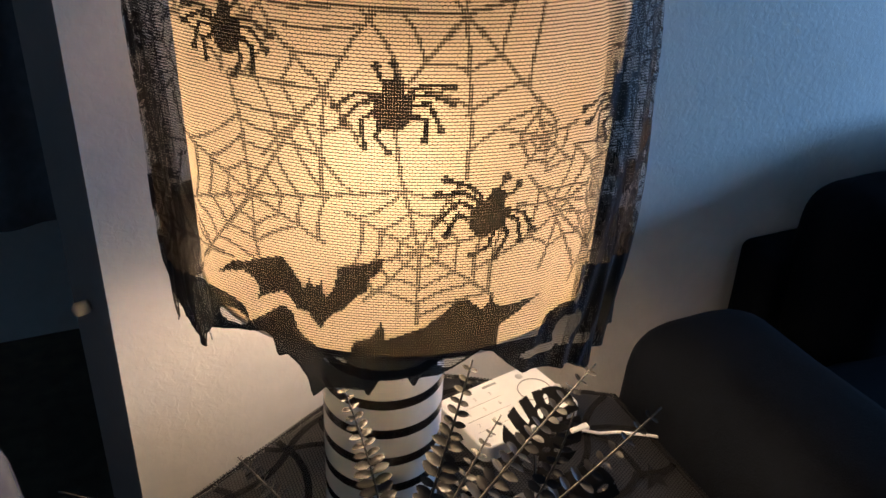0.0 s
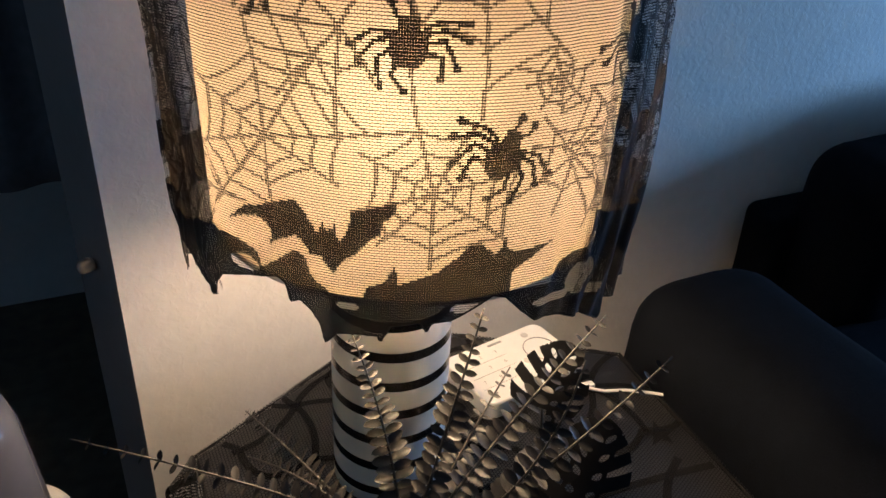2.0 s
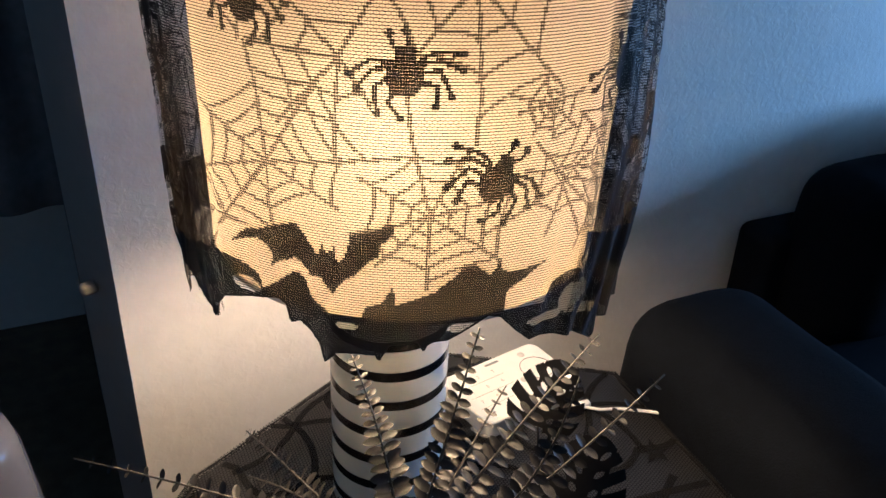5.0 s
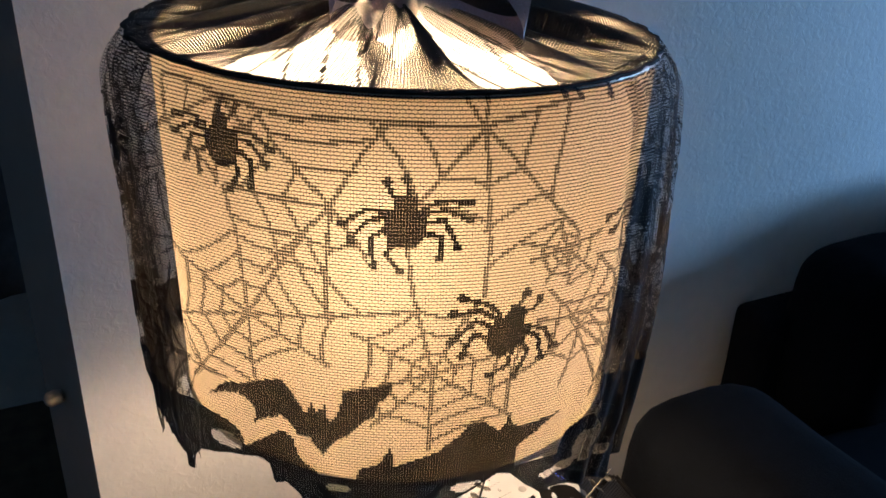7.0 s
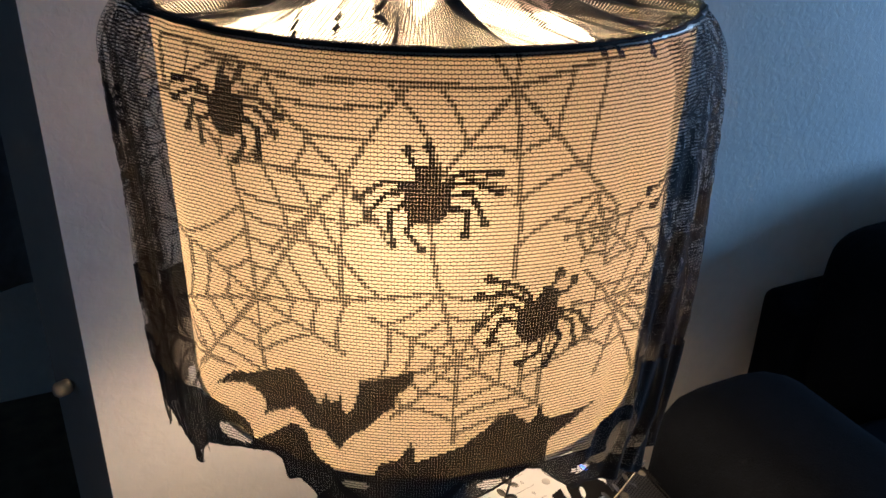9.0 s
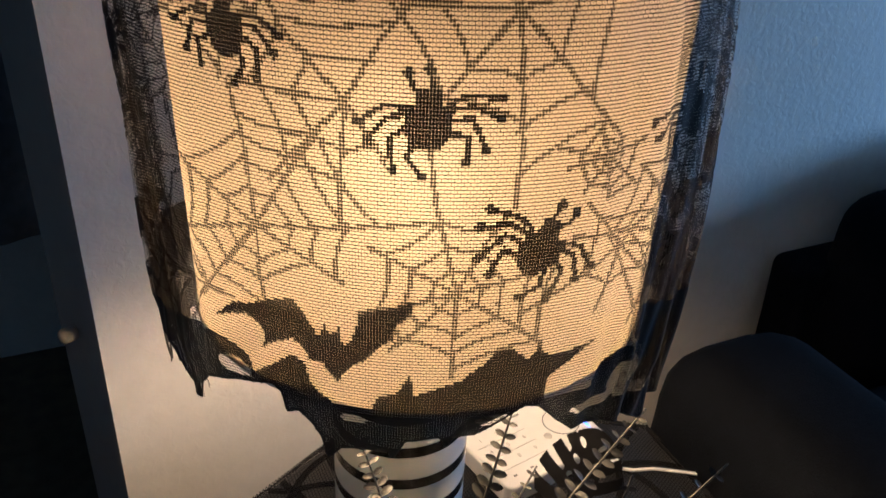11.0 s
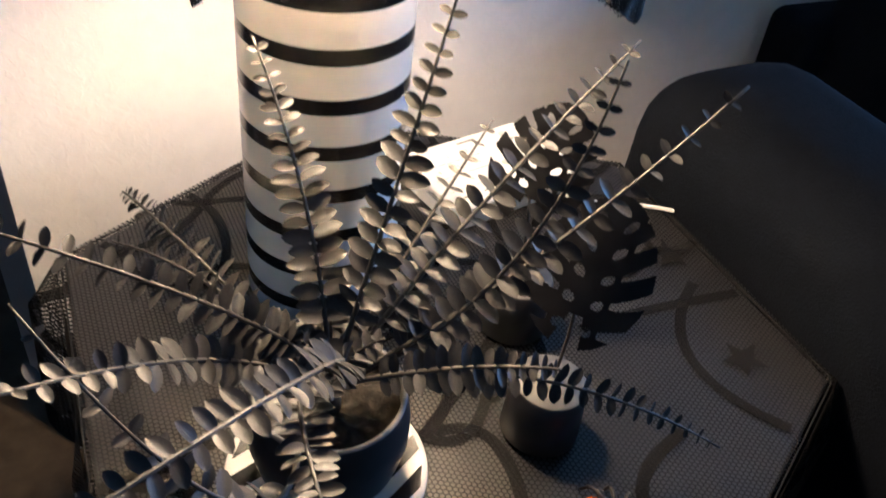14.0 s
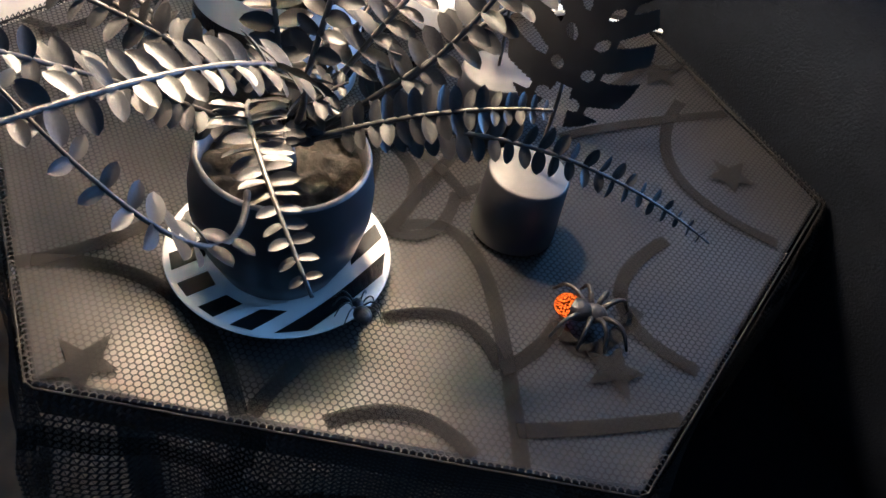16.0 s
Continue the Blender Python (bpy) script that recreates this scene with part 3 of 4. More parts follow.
def bat_mask(phi_deg, z0, turn=0.0, flip=1, size=1.0):
    u = (sx - math.radians(phi_deg) * 0.18) * 1000 / size
    w = (sz - z0) * 1000 / size
    c, s = math.cos(math.radians(turn)), math.sin(math.radians(turn))
    u, w = flip * (u * c + w * s), -u * s + w * c
    return inside(u, w, BAT)


motif = (Z < steps(deg, BAND))
for hole in ((46.5, 0.914, 0.016, 0.014), (48, 0.940, 0.007, 0.008), (-32, 0.923, 0.012, 0.006), (17, 0.909, 0.012, 0.004), (38, 0.903, 0.016, 0.005), (54, 0.89, 0.010, 0.006), (-8, 0.908, 0.008, 0.003), (-68, 0.92, 0.012, 0.010), (120, 0.92, 0.03, 0.012)):
    motif &= ~((((sx - math.radians(hole[0]) * 0.18) / hole[2]) ** 2 + ((sz - hole[1]) / hole[3]) ** 2) < 1)
for s in ((3.2, 1.092, 0, 1, 1.0), (-26.5, 1.126, 3, -1, 0.92), (21.8, 1.022, -22, -1, 1.06), (52.5, 1.083, 20, -1, 1.0), (38.5, 1.182, 20, -1, 1.05), (-62, 1.10, 10, 1, 1.0), (-80, 1.04, -25, 1, 0.9), (82, 1.03, 15, 1, 0.9), (120, 1.10, 0, 1, 1.0), (-130, 1.07, 20, 1, 1.0), (170, 1.09, -10, 1, 1.0)):
    motif |= spider_mask(*s)
for b in ((-10.9, 0.9555, 0, 1, 1.0), (-75, 0.96, 10, 1, 0.85), (100, 0.965, -8, -1, 0.85), (160, 0.96, 6, 1, 0.85), (-140, 0.96, 0, -1, 0.85)):
    motif |= bat_mask(*b)
motif |= inside(sx, sz, [(math.radians(p) * 0.18, z) for p, z in ((23, 0.955), (27.3, 0.950), (35.6, 0.955), (28.9, 0.941), (24.7, 0.931), (23, 0.918))])   # tip of a wing

# spider webs: spokes from a hub, joined by threads that sag towards it
web = np.zeros(P.shape, bool)


def stroke(x0, z0, x1, z1, half=0.00118):
    i0, i1 = np.searchsorted(PHI * 0.18, [min(x0, x1) - 0.003, max(x0, x1) + 0.003])
    j0, j1 = max(0, int((Z_TOP - max(z0, z1) - 0.003) / ROWP)), max(0, int((Z_TOP - min(z0, z1) + 0.003) / ROWP) + 2)
    if i1 > i0 and j1 > j0:
        web[i0:i1, j0:j1] |= seg_dist(sx[i0:i1, j0:j1], sz[i0:i1, j0:j1], (x0, z0), (x1, z1)) < half


def spider_web(phi_deg, z0, spokes, rings, sag=0.24):
    """A web round a place of the cover: spokes of (degrees, millimetres), rings in millimetres from the hub."""
    x0 = math.radians(phi_deg) * 0.18
    spokes = sorted((math.radians(a), l / 1000) for a, l in spokes)
    def at(a, r, bend=0.0):
        return x0 + r * math.cos(a + bend), z0 + r * math.sin(a + bend)
    for a, l in spokes:
        wav = float(rng.uniform(-0.07, 0.07))
        line = [at(a, l * q, wav * math.sin(math.pi * q)) for q in (0, 0.34, 0.67, 1)]
        for p, q in zip(line, line[1:]):
            stroke(*p, *q, 0.00135)
    for i, (a, la) in enumerate(spokes):
        b, lb = spokes[(i + 1) % len(spokes)]
        gap = (b - a) % (2 * math.pi)
        if gap > 2.0:
            continue
        for r in rings:
            ra, rb = r / 1000 * float(rng.uniform(0.92, 1.08)), r / 1000 * float(rng.uniform(0.92, 1.08))
            if ra > la * 1.02 or rb > lb * 1.02:
                continue
            mid = (ra + rb) / 2 * (1 - sag * gap)
            p, q, e = at(a, ra), at(a + gap / 2, mid), at(b, rb)
            pts = [((1 - t) ** 2 * p[0] + 2 * t * (1 - t) * q[0] + t * t * e[0], (1 - t) ** 2 * p[1] + 2 * t * (1 - t) * q[1] + t * t * e[1]) for t in (0, 0.2, 0.4, 0.6, 0.8, 1)]
            for u_, v_ in zip(pts, pts[1:]):
                stroke(*u_, *v_)


spider_web(-23.9, 1.024, [(-161, 64), (150, 60), (97, 76), (58, 68), (9, 94), (-29, 52), (-88, 50), (-128, 77)], (21, 36, 50, 66))
spider_web(8.5, 0.997, [(-162, 50), (150, 50), (101, 80), (63, 52), (15, 52), (-37, 60), (-90, 55), (-131, 50)], (14, 27, 41, 54))
spider_web(15.8, 1.144, [(119, 18), (76, 16), (10, 62), (-48, 90), (-88, 98), (-129, 60), (-180, 98)], (33, 55, 76))
spider_web(-8.5, 1.098, [(176, 56), (128, 60), (60, 52), (-59, 34), (-92, 70), (-130, 60)], (25, 44, 60))
spider_web(32.4, 1.069, [(47, 12), (16, 25), (-42, 29), (-85, 23), (-126, 22), (-170, 24), (165, 30), (110, 20)], (9, 17, 24), 0.05)
spider_web(37.5, 1.015, [(131, 38), (38, 40), (-10, 57), (-50, 60), (-106, 42), (-150, 66)], (26, 44, 58))
spider_web(-27.5, 1.150, [(176, 45), (-150, 60), (-93, 50), (-41, 34), (-10, 46)], (24, 42))
for k in range(19):      # the webs round the sides and the back
    away = 52 + k * 14.0 + float(rng.uniform(-3, 3))
    n_ = int(rng.integers(6, 9))
    spider_web(((away + 180) % 360) - 180, (0.99, 1.10)[k % 2] + float(rng.uniform(-0.03, 0.03)), [(360 / n_ * q + float(rng.uniform(-12, 12)), float(rng.uniform(45, 75))) for q in range(n_)], (20, 36, 52))
web &= ~motif


def cells(mask, w, h, off):
    p, z = P[mask], Z[mask]
    dphi = 2 * math.pi / NC
    q = [lace_point(p + sa * dphi * w / 2, z + sb * ROWP * h / 2, off) for sa, sb in ((-1, -1), (1, -1), (1, 1), (-1, 1))]
    v = np.stack(q, 1).reshape(-1, 3)
    return v, np.arange(len(v)).reshape(-1, 4)


def rows_mesh():
    dphi = 2 * math.pi / NC
    p, z = P[alive], Z[alive]
    zig = 0.00030 * np.where((np.arange(NC)[:, None] + np.arange(nr)[None]) % 2 == 0, 1, -1)[alive]
    t = np.where(np.abs(p) > 1.12, 0.00019, 0.00033)
    q = [lace_point(p, z - t + zig), lace_point(p + dphi, z - t - zig), lace_point(p + dphi, z + t - zig), lace_point(p, z + t + zig)]
    v = np.stack(q, 1).reshape(-1, 3)
    return v, np.arange(len(v)).reshape(-1, 4)


tagged(part("row_net", quad_mesh("row_net", *rows_mesh()), M_THREAD, cover), kind="stuff")
tagged(part("column_net", quad_mesh("column_net", *cells(alive, 0.11, 1.0, 0.0001)), M_THREAD, cover), kind="stuff")
tagged(part("web_pattern", quad_mesh("web_pattern", *cells(alive & web, 0.84, 0.88, 0.0004)), M_WEB, cover, "knitted spider web lines"), kind="stuff")
tagged(part("spider_and_bat_pattern", quad_mesh("spider_and_bat_pattern", *cells(alive & motif, 0.95, 0.97, 0.0005)), M_MOTIF, cover, "dense black knitted spiders and bats"), kind="stuff")
# a second, inner layer where the lace hangs doubled at the sides
sidem = alive & (((deg < -50) & (deg > -75)) | ((deg > 50) & (deg < 70)))
tagged(part("inner_net", quad_mesh("inner_net", *join_quads([cells(sidem, 1.0, 0.34, -0.007), cells(sidem, 0.20, 1.0, -0.0072)])), M_THREAD, cover), kind="stuff")
# hem cord
hp = np.radians(np.linspace(-180, 180, 900))
hz = steps(np.degrees(hp), HEM)
part("hem", mesh("hem", *tube([tuple(q) for q in lace_point(hp, hz)], 0.0007, 5)), M_THREAD, cover)
# folded edge of the lace along the top of the shade
part("rim_fold", mesh("rim_fold", *tube([tuple(q) for q in lace_point(np.linspace(-math.pi, math.pi, 160), np.full(160, 1.1605))], 0.0013, 6), True), M_MOTIF, cover)

# gathered top: folds running from the shade's rim to the knot
NT, NRG = 560, 84
KN = np.array([-0.012, -0.025, 1.188])
tp = np.linspace(-math.pi, math.pi, NT, endpoint=False)
tops = np.zeros((NT, NRG, 3))
for j in range(NRG):
    q = j / (NRG - 1)
    amp = 0.010 * math.sin(math.pi * min(1, q * 1.05)) ** 0.8
    zz2 = 1.161 + 0.027 * q ** 1.6 + amp * (np.sin(tp * 11 + 0.8 * np.sin(tp * 3)) * 0.7 + 0.5 * np.sin(tp * 23 + 2))
    tw = tp + q * 0.10 * np.sin(tp * 7 + 1)
    rp = lace_point(tw, np.full(NT, 1.161))
    xy = rp[:, :2] * (1 - q) + (KN[:2] + 0.014 * np.stack([np.sin(tw), -np.cos(tw)], -1)) * q
    tops[:, j] = np.concatenate([xy, np.maximum(zz2, 1.1605)[:, None]], 1)
tn = np.roll(tops, -1, 0)
upz = np.zeros((NT * (NRG - 1), 3)) + up
rows2 = quads_along(tops[:, 1:].reshape(-1, 3), tn[:, 1:].reshape(-1, 3), 0.00085, upz)
cols2 = quads_along(tops[:, :-1].reshape(-1, 3), tops[:, 1:].reshape(-1, 3), 0.0005, upz)
tagged(part("gathered_top", quad_mesh("gathered_top", *join_quads([rows2, cols2])), M_THREAD, cover), kind="stuff")
# dark doubled folds: place round the rim and half width there, in degrees
FOLDS = [(-118, 9), (-98, 6), (-76, 13), (-55, 10), (-37, 4), (-8, 2.5), (14, 7), (46, 8), (63, 5), (76, 4), (89, 6), (106, 4), (122, 7), (150, 9), (178, 8), (-150, 10)]
cover_w = np.zeros((NT, NRG - 1))          # how much of each row the doubled threads close
for i in range(NT):
    di = math.degrees(tp[i])
    for j in range(NRG - 1):
        q = j / NRG
        for c, w in FOLDS:
            off_ = abs((di - c + 6 * math.sin(q * 3 + c) + 180) % 360 - 180) / (w * (1.0 + 0.25 * math.sin(q * 7 + c)))
            if off_ < 1:
                cover_w[i, j] = max(cover_w[i, j], 0.93 - 0.16 * off_)
        if math.sin(di * 0.9 + 2.0 * math.sin(q * 5 + di * 0.05)) > (0.95 if -30 < di < 40 else 0.55):
            cover_w[i, j] = max(cover_w[i, j], 0.80)
        if not -32 < di < 44:
            cover_w[i, j] = max(cover_w[i, j], 0.72 + 0.08 * math.sin(di * 0.35))
        if q > 0.84:
            cover_w[i, j] = 0.97
ii, jj = np.nonzero(cover_w > 0)
in_ = (ii + 1) % NT
half_w = (cover_w[ii, jj] / 2)[:, None]
near_a, far_a, near_b, far_b = tops[ii, jj], tops[ii, jj + 1], tops[in_, jj], tops[in_, jj + 1]
quad_v = np.stack([near_a * (0.5 + half_w) + far_a * (0.5 - half_w), near_b * (0.5 + half_w) + far_b * (0.5 - half_w),
                   near_b * (0.5 - half_w) + far_b * (0.5 + half_w), near_a * (0.5 - half_w) + far_a * (0.5 + half_w)], 1) + np.array([0, 0, 0.0009])
tagged(part("gathered_folds", quad_mesh("gathered_folds", quad_v, np.arange(len(ii) * 4)), M_THREAD, cover, "doubled dark folds of lace"), kind="stuff")
tuft = []
for i in range(40):
    a = 2 * math.pi * i / 40
    for k in range(8):
        q = k / 7
        r = (0.013 + 0.022 * q ** 1.3) * (1 + 0.25 * math.sin(a * 6 + q * 2))
        tuft.append((KN[0] + r * math.cos(a), KN[1] + r * math.sin(a), KN[2] - 0.004 + 0.05 * q))
part("tuft", mesh("tuft", tuft, [(i * 8 + k, ((i + 1) % 40) * 8 + k, ((i + 1) % 40) * 8 + k + 1, i * 8 + k + 1) for i in range(40) for k in range(7)], True), sheer("tuft_lace", (0.014, 0.012, 0.012), 0.25, 0.7), cover)

# organza bow
bow = thing("ribbon_bow", pose(LC[0] + 0.010, LC[1] + KN[1] - 0.030, KN[2] + 0.004), "sheer mauve organza ribbon bow on the lamp cover", "bow")


def strip(pts, w, across):
    vs, fs = [], []
    for p, a in zip(pts, across):
        p, a = Vector(p), Vector(a).normalized() * w / 2
        vs += [p - a, p + a]
    return vs, [(2 * i, 2 * i + 2, 2 * i + 3, 2 * i + 1) for i in range(len(pts) - 1)]


for sgn, lx, drop in ((1, 0.062, 0.030), (-1, 0.050, 0.020)):
    pts, acr = [], []
    for k in range(33):
        a = 2 * math.pi * k / 32
        x = sgn * lx * (1 - math.cos(a)) / 2
        z = 0.020 * math.sin(a) - drop * ((1 - math.cos(a)) / 2) ** 2 * 0.5
        pts.append((x, -0.030 * math.sin(a / 2) ** 2 + 0.004 * math.sin(3 * a), z + 0.006))
        acr.append((0.15 * sgn, 0.6, 0.8))
    part("loop", mesh("loop", *strip(pts, 0.024, acr), True), M_RIBBON, bow)
part("knot", box(-0.008, 0.008, -0.017, 0.004, -0.002, 0.014, 0.004), M_RIBBON, bow)

# ---- on the table ----
def uvz(x, y, z):
    return ROOM @ Vector((x, y, z))


KEYPAD = ROOM @ pose(0.484, 0.700, TABLE_Z, 0, 0, 11)
keypad = thing("alarm_keypad", KEYPAD, "white plastic alarm keypad lying on the tablecloth", "keypad")
KW, KD, KH = 0.157, 0.103, 0.023
bm = box(-KW / 2, KW / 2, -KD / 2, KD / 2, 0.0, KH)
bmesh.ops.bevel(bm, geom=[e for e in bm.edges if abs(e.verts[0].co.z - e.verts[1].co.z) > 0.01], offset=0.014, segments=6, profile=0.5, affect="EDGES")
bmesh.ops.bevel(bm, geom=[e for e in bm.edges if e.verts[0].co.z > KH - 0.001 and e.verts[1].co.z > KH - 0.001 and len(e.link_faces) == 2 and any(abs(f.normal.z) < 0.5 for f in e.link_faces)], offset=0.003, segments=3, profile=0.5, affect="EDGES")
part("body", from_bm("body", bm), M_PLASTIC, keypad)
part("foot", box(-KW / 2 + 0.006, KW / 2 - 0.006, -KD / 2 + 0.006, KD / 2 - 0.006, -0.0012, 0.002), M_RUBBER, keypad)
ringpts = [(0.045 + 0.022 * math.cos(a), 0.004 + 0.022 * math.sin(a), KH + 0.0003) for a in np.linspace(0, 2 * math.pi, 49)]
part("mode_ring", mesh("mode_ring", *tube(ringpts, 0.0007, 6), True), M_KEYMARK, keypad, "grey ring round the mode buttons")
for a in (90, 200, 340):
    x, y = 0.045 + 0.032 * math.cos(math.radians(a)), 0.004 + 0.032 * math.sin(math.radians(a))
    part("mode_button", mesh("mode_button", *[[(vx + x, vy + y, vz) for vx, vy, vz in lathe([(0.0, KH + 0.0008), (0.0045, KH + 0.0008), (0.0052, KH)], 24)[0]], lathe([(0.0, 0.1), (0.0045, 0.1), (0.0052, 0)], 24)[1]], True), material("button_grey", (0.5, 0.49, 0.47), 0.5), keypad)
led = [(0.068 + 0.002 * math.cos(a), -0.016 + 0.007 * math.sin(a), KH + 0.0006) for a in np.linspace(0, 2 * math.pi, 17)[:-1]]
part("status_light", mesh("status_light", led, [tuple(range(16))]), M_BLUELED, keypad, "glowing blue status light")
for r in range(3):
    part("key_divider", box(-0.068, 0.000, 0.018 - 0.021 * r - 0.0002, 0.018 - 0.021 * r + 0.0002, KH, KH + 0.0003), M_KEYMARK, keypad)
    for c in range(3):
        cu = bpy.data.curves.new("digit", "FONT")
        cu.body, cu.size, cu.align_x, cu.align_y = str(1 + 3 * r + c), 0.008, "CENTER", "CENTER"
        tmp = bpy.data.objects.new("digit_source", cu)
        scene.collection.objects.link(tmp)
        bpy.context.view_layer.update()
        dm = bpy.data.meshes.new_from_object(tmp.evaluated_get(bpy.context.evaluated_depsgraph_get()))
        bpy.data.objects.remove(tmp)
        dm.materials.clear()
        d = part("digit", dm, M_KEYMARK, keypad)
        d.location = (-0.058 + 0.024 * c, 0.028 - 0.021 * r, KH + 0.0004)
for x in (-0.058, -0.034, -0.010):
    part("key_mark", box(x - 0.0022, x + 0.0022, -0.037, -0.0345, KH, KH + 0.0004), M_KEYMARK, keypad)
part("maker_mark", box(-0.012, 0.010, 0.040, 0.0435, KH, KH + 0.0004), M_KEYMARK, keypad, "plain grey bar in place of a mark")

cable = thing("charging_cable", ROOM @ pose(0.57, 0.64, TABLE_Z), "white charging cable running off the keypad", "cable")
c0 = [uvz(0.548, 0.640, 0.559), uvz(0.575, 0.628, 0.5535), uvz(0.60, 0.622, 0.5525), uvz(0.63, 0.604, 0.5528), uvz(0.66, 0.585, 0.552), uvz(0.675, 0.57, 0.535), uvz(0.68, 0.562, 0.48)]
inv = (ROOM @ pose(0.57, 0.64, TABLE_Z)).inverted()
cps = []
for i in range(len(c0) - 1):
    cps += [inv @ c0[i].lerp(c0[i + 1], t / 4) for t in range(4)]
part("cord", mesh("cord", *tube(cps, 0.0021, 8), True), M_PLASTIC, cable)
part("plug", box(-0.028, -0.004, -0.004, 0.006, 0.003, 0.011, 0.002), M_PLASTIC, cable)

# plate, pot and fern
PL = (0.003, 0.478)
plate = thing("striped_plate", pose(*PL, TABLE_Z), "white plate with black radial dashes round its rim", "plate")
prof = [(0.0, 0.0), (0.040, 0.0), (0.044, 0.002), (0.064, 0.0085), (0.0725, 0.0115), (0.0735, 0.0125), (0.0725, 0.0133), (0.0640, 0.0108), (0.0465, 0.0058), (0.042, 0.004), (0.0, 0.004)]
part("dish", mesh("dish", *lathe(prof, 96), True), M_CERAMIC, plate)
for k in range(6):
    x = -0.0655 + 0.0228 * k
    vs = []
    for j in range(9):
        for e in (0, 1):
            X = x + 0.0122 * e
            hi = math.sqrt(max(0.0695 ** 2 - X * X, 1e-6))
            lo = math.sqrt(max(0.0475 ** 2 - X * X, 0.0)) if abs(X) < 0.0475 else 0.0
            Y = -(lo + (hi - lo) * j / 8)
            r = math.hypot(X, Y)
            Zp = np.interp(r, [0.0465, 0.064, 0.0725], [0.0058, 0.0108, 0.0133]) + 0.0004
            vs.append((X, Y, Zp))
    fs = [(2 * j, 2 * j + 2, 2 * j + 3, 2 * j + 1) for j in range(8)]
    part("dash", mesh("dash", vs, fs), M_BLACKGLAZE, plate)
    part("dash", mesh("dash", [(a, -b, c) for a, b, c in vs], [q[::-1] for q in fs]), M_BLACKGLAZE, plate)
plate.rotation_euler = (0, 0, radians(-38))
plate.scale = (0.9, 0.9, 0.9)

pot = thing("plant_pot", pose(0.003, 0.478, TABLE_Z + 0.0037) @ Matrix.Scale(0.935, 4), "matte black ceramic plant pot on the striped plate", "pot")
part("wall", mesh("wall", *lathe([(0.0, 0.0), (0.034, 0.0), (0.038, 0.003), (0.048, 0.025), (0.0535, 0.05), (0.0535, 0.068), (0.0500, 0.088)], 80), True), M_POT, pot)
part("rim", mesh("rim", *lathe([(0.0500, 0.088), (0.0495, 0.0898), (0.0478, 0.0902), (0.0465, 0.0890), (0.0470, 0.070)], 80), True), M_POTRIM, pot, "worn grey rim")
vs, fs = [], []
for i in range(48):
    for k in range(12):
        r, a = 0.047 * k / 11, 2 * math.pi * i / 48
        vs.append((r * math.cos(a), r * math.sin(a), 0.072 + 0.010 * noise.noise(Vector((r * math.cos(a) * 90, r * math.sin(a) * 90, 1))) + 0.004 * noise.noise(Vector((r * math.cos(a) * 260, r * math.sin(a) * 260, 4)))))
for i in range(48):
    for k in range(11):
        fs.append((i * 12 + k, i * 12 + k + 1, ((i + 1) % 48) * 12 + k + 1, ((i + 1) % 48) * 12 + k))
part("soil", mesh("soil", vs, fs, True), M_SOIL, pot, "dry brown soil")

# leaflet: an oval, cupped, pointed blade of unit length along x
vs, fs = [], []
for i in range(9):
    t = i / 8
    w = 0.27 * math.sin(math.pi * min(1, t * 0.955 + 0.045)) ** 0.55
    for k in range(5):
        s = (k - 2) / 2
        vs.append((t, s * w, 0.07 * abs(s) ** 1.5 * w / 0.27 - 0.12 * t * t))
for i in range(8):
    for k in range(4):
        fs.append((i * 5 + k, (i + 1) * 5 + k, (i + 1) * 5 + k + 1, i * 5 + k + 1))
LEAFLET = mesh("leaflet", vs, fs, True)
LEAFLET.materials.append(M_LEAF)
FERN = Vector((0.003, 0.478, 0.640))
fern = thing("fern", Matrix.Translation(FERN), "artificial black fern with arching fronds in the pot", "plant")


def frond(base, ctrl, tip, pairs, size, tilt=1.0, start=0.2, face=0.25):
    """One arching frond with paired leaflets; places in the world."""
    pairs = round(pairs * 1.16)
    pts = [p - FERN for p in bezier(base, ctrl, tip, 26)]
    st = part("frond", mesh("frond", *tube(pts, [0.0016 * (1 - 0.75 * i / 25) + 0.0003 for i in range(26)], 6), True), M_STEM, fern)
    for j in range(pairs):
        t = start + (0.985 - start) * (j + 0.5) / pairs
        f = t * 25
        i = min(int(f), 24)
        p = pts[i].lerp(pts[i + 1], f - i)
        d = (pts[i + 1] - pts[i]).normalized()
        upn = Vector((0, -face * random.uniform(0.55, 1.2), 1 - 0.5 * face))
        side = d.cross(upn).normalized()
        nrm = side.cross(d).normalized()
        ln = 1.1 * size * (0.36 + 0.58 * math.sin(math.pi * min(1, 0.18 + t * 0.86))) * random.uniform(0.86, 1.1)
        for sg in (-1, 1):
            ax = (side * sg * math.cos(0.28) + d * math.sin(0.28) + nrm * random.uniform(-0.10, 0.40)).normalized()
            nz = (nrm * (1 - 0.3 * tilt) - side * sg * random.uniform(-0.25, 0.45) + d * random.uniform(-0.45 + 0.4 * tilt, 0.45 + 0.65 * tilt)).normalized()
            ay = nz.cross(ax).normalized()
            nz = ax.cross(ay)
            lf = part("leaflet", LEAFLET, None, st)
            lf.matrix_basis = Matrix(((ax.x * ln, ay.x * ln, nz.x * ln, p.x), (ax.y * ln, ay.y * ln, nz.y * ln, p.y), (ax.z * ln, ay.z * ln, nz.z * ln, p.z), (0, 0, 0, 1)))


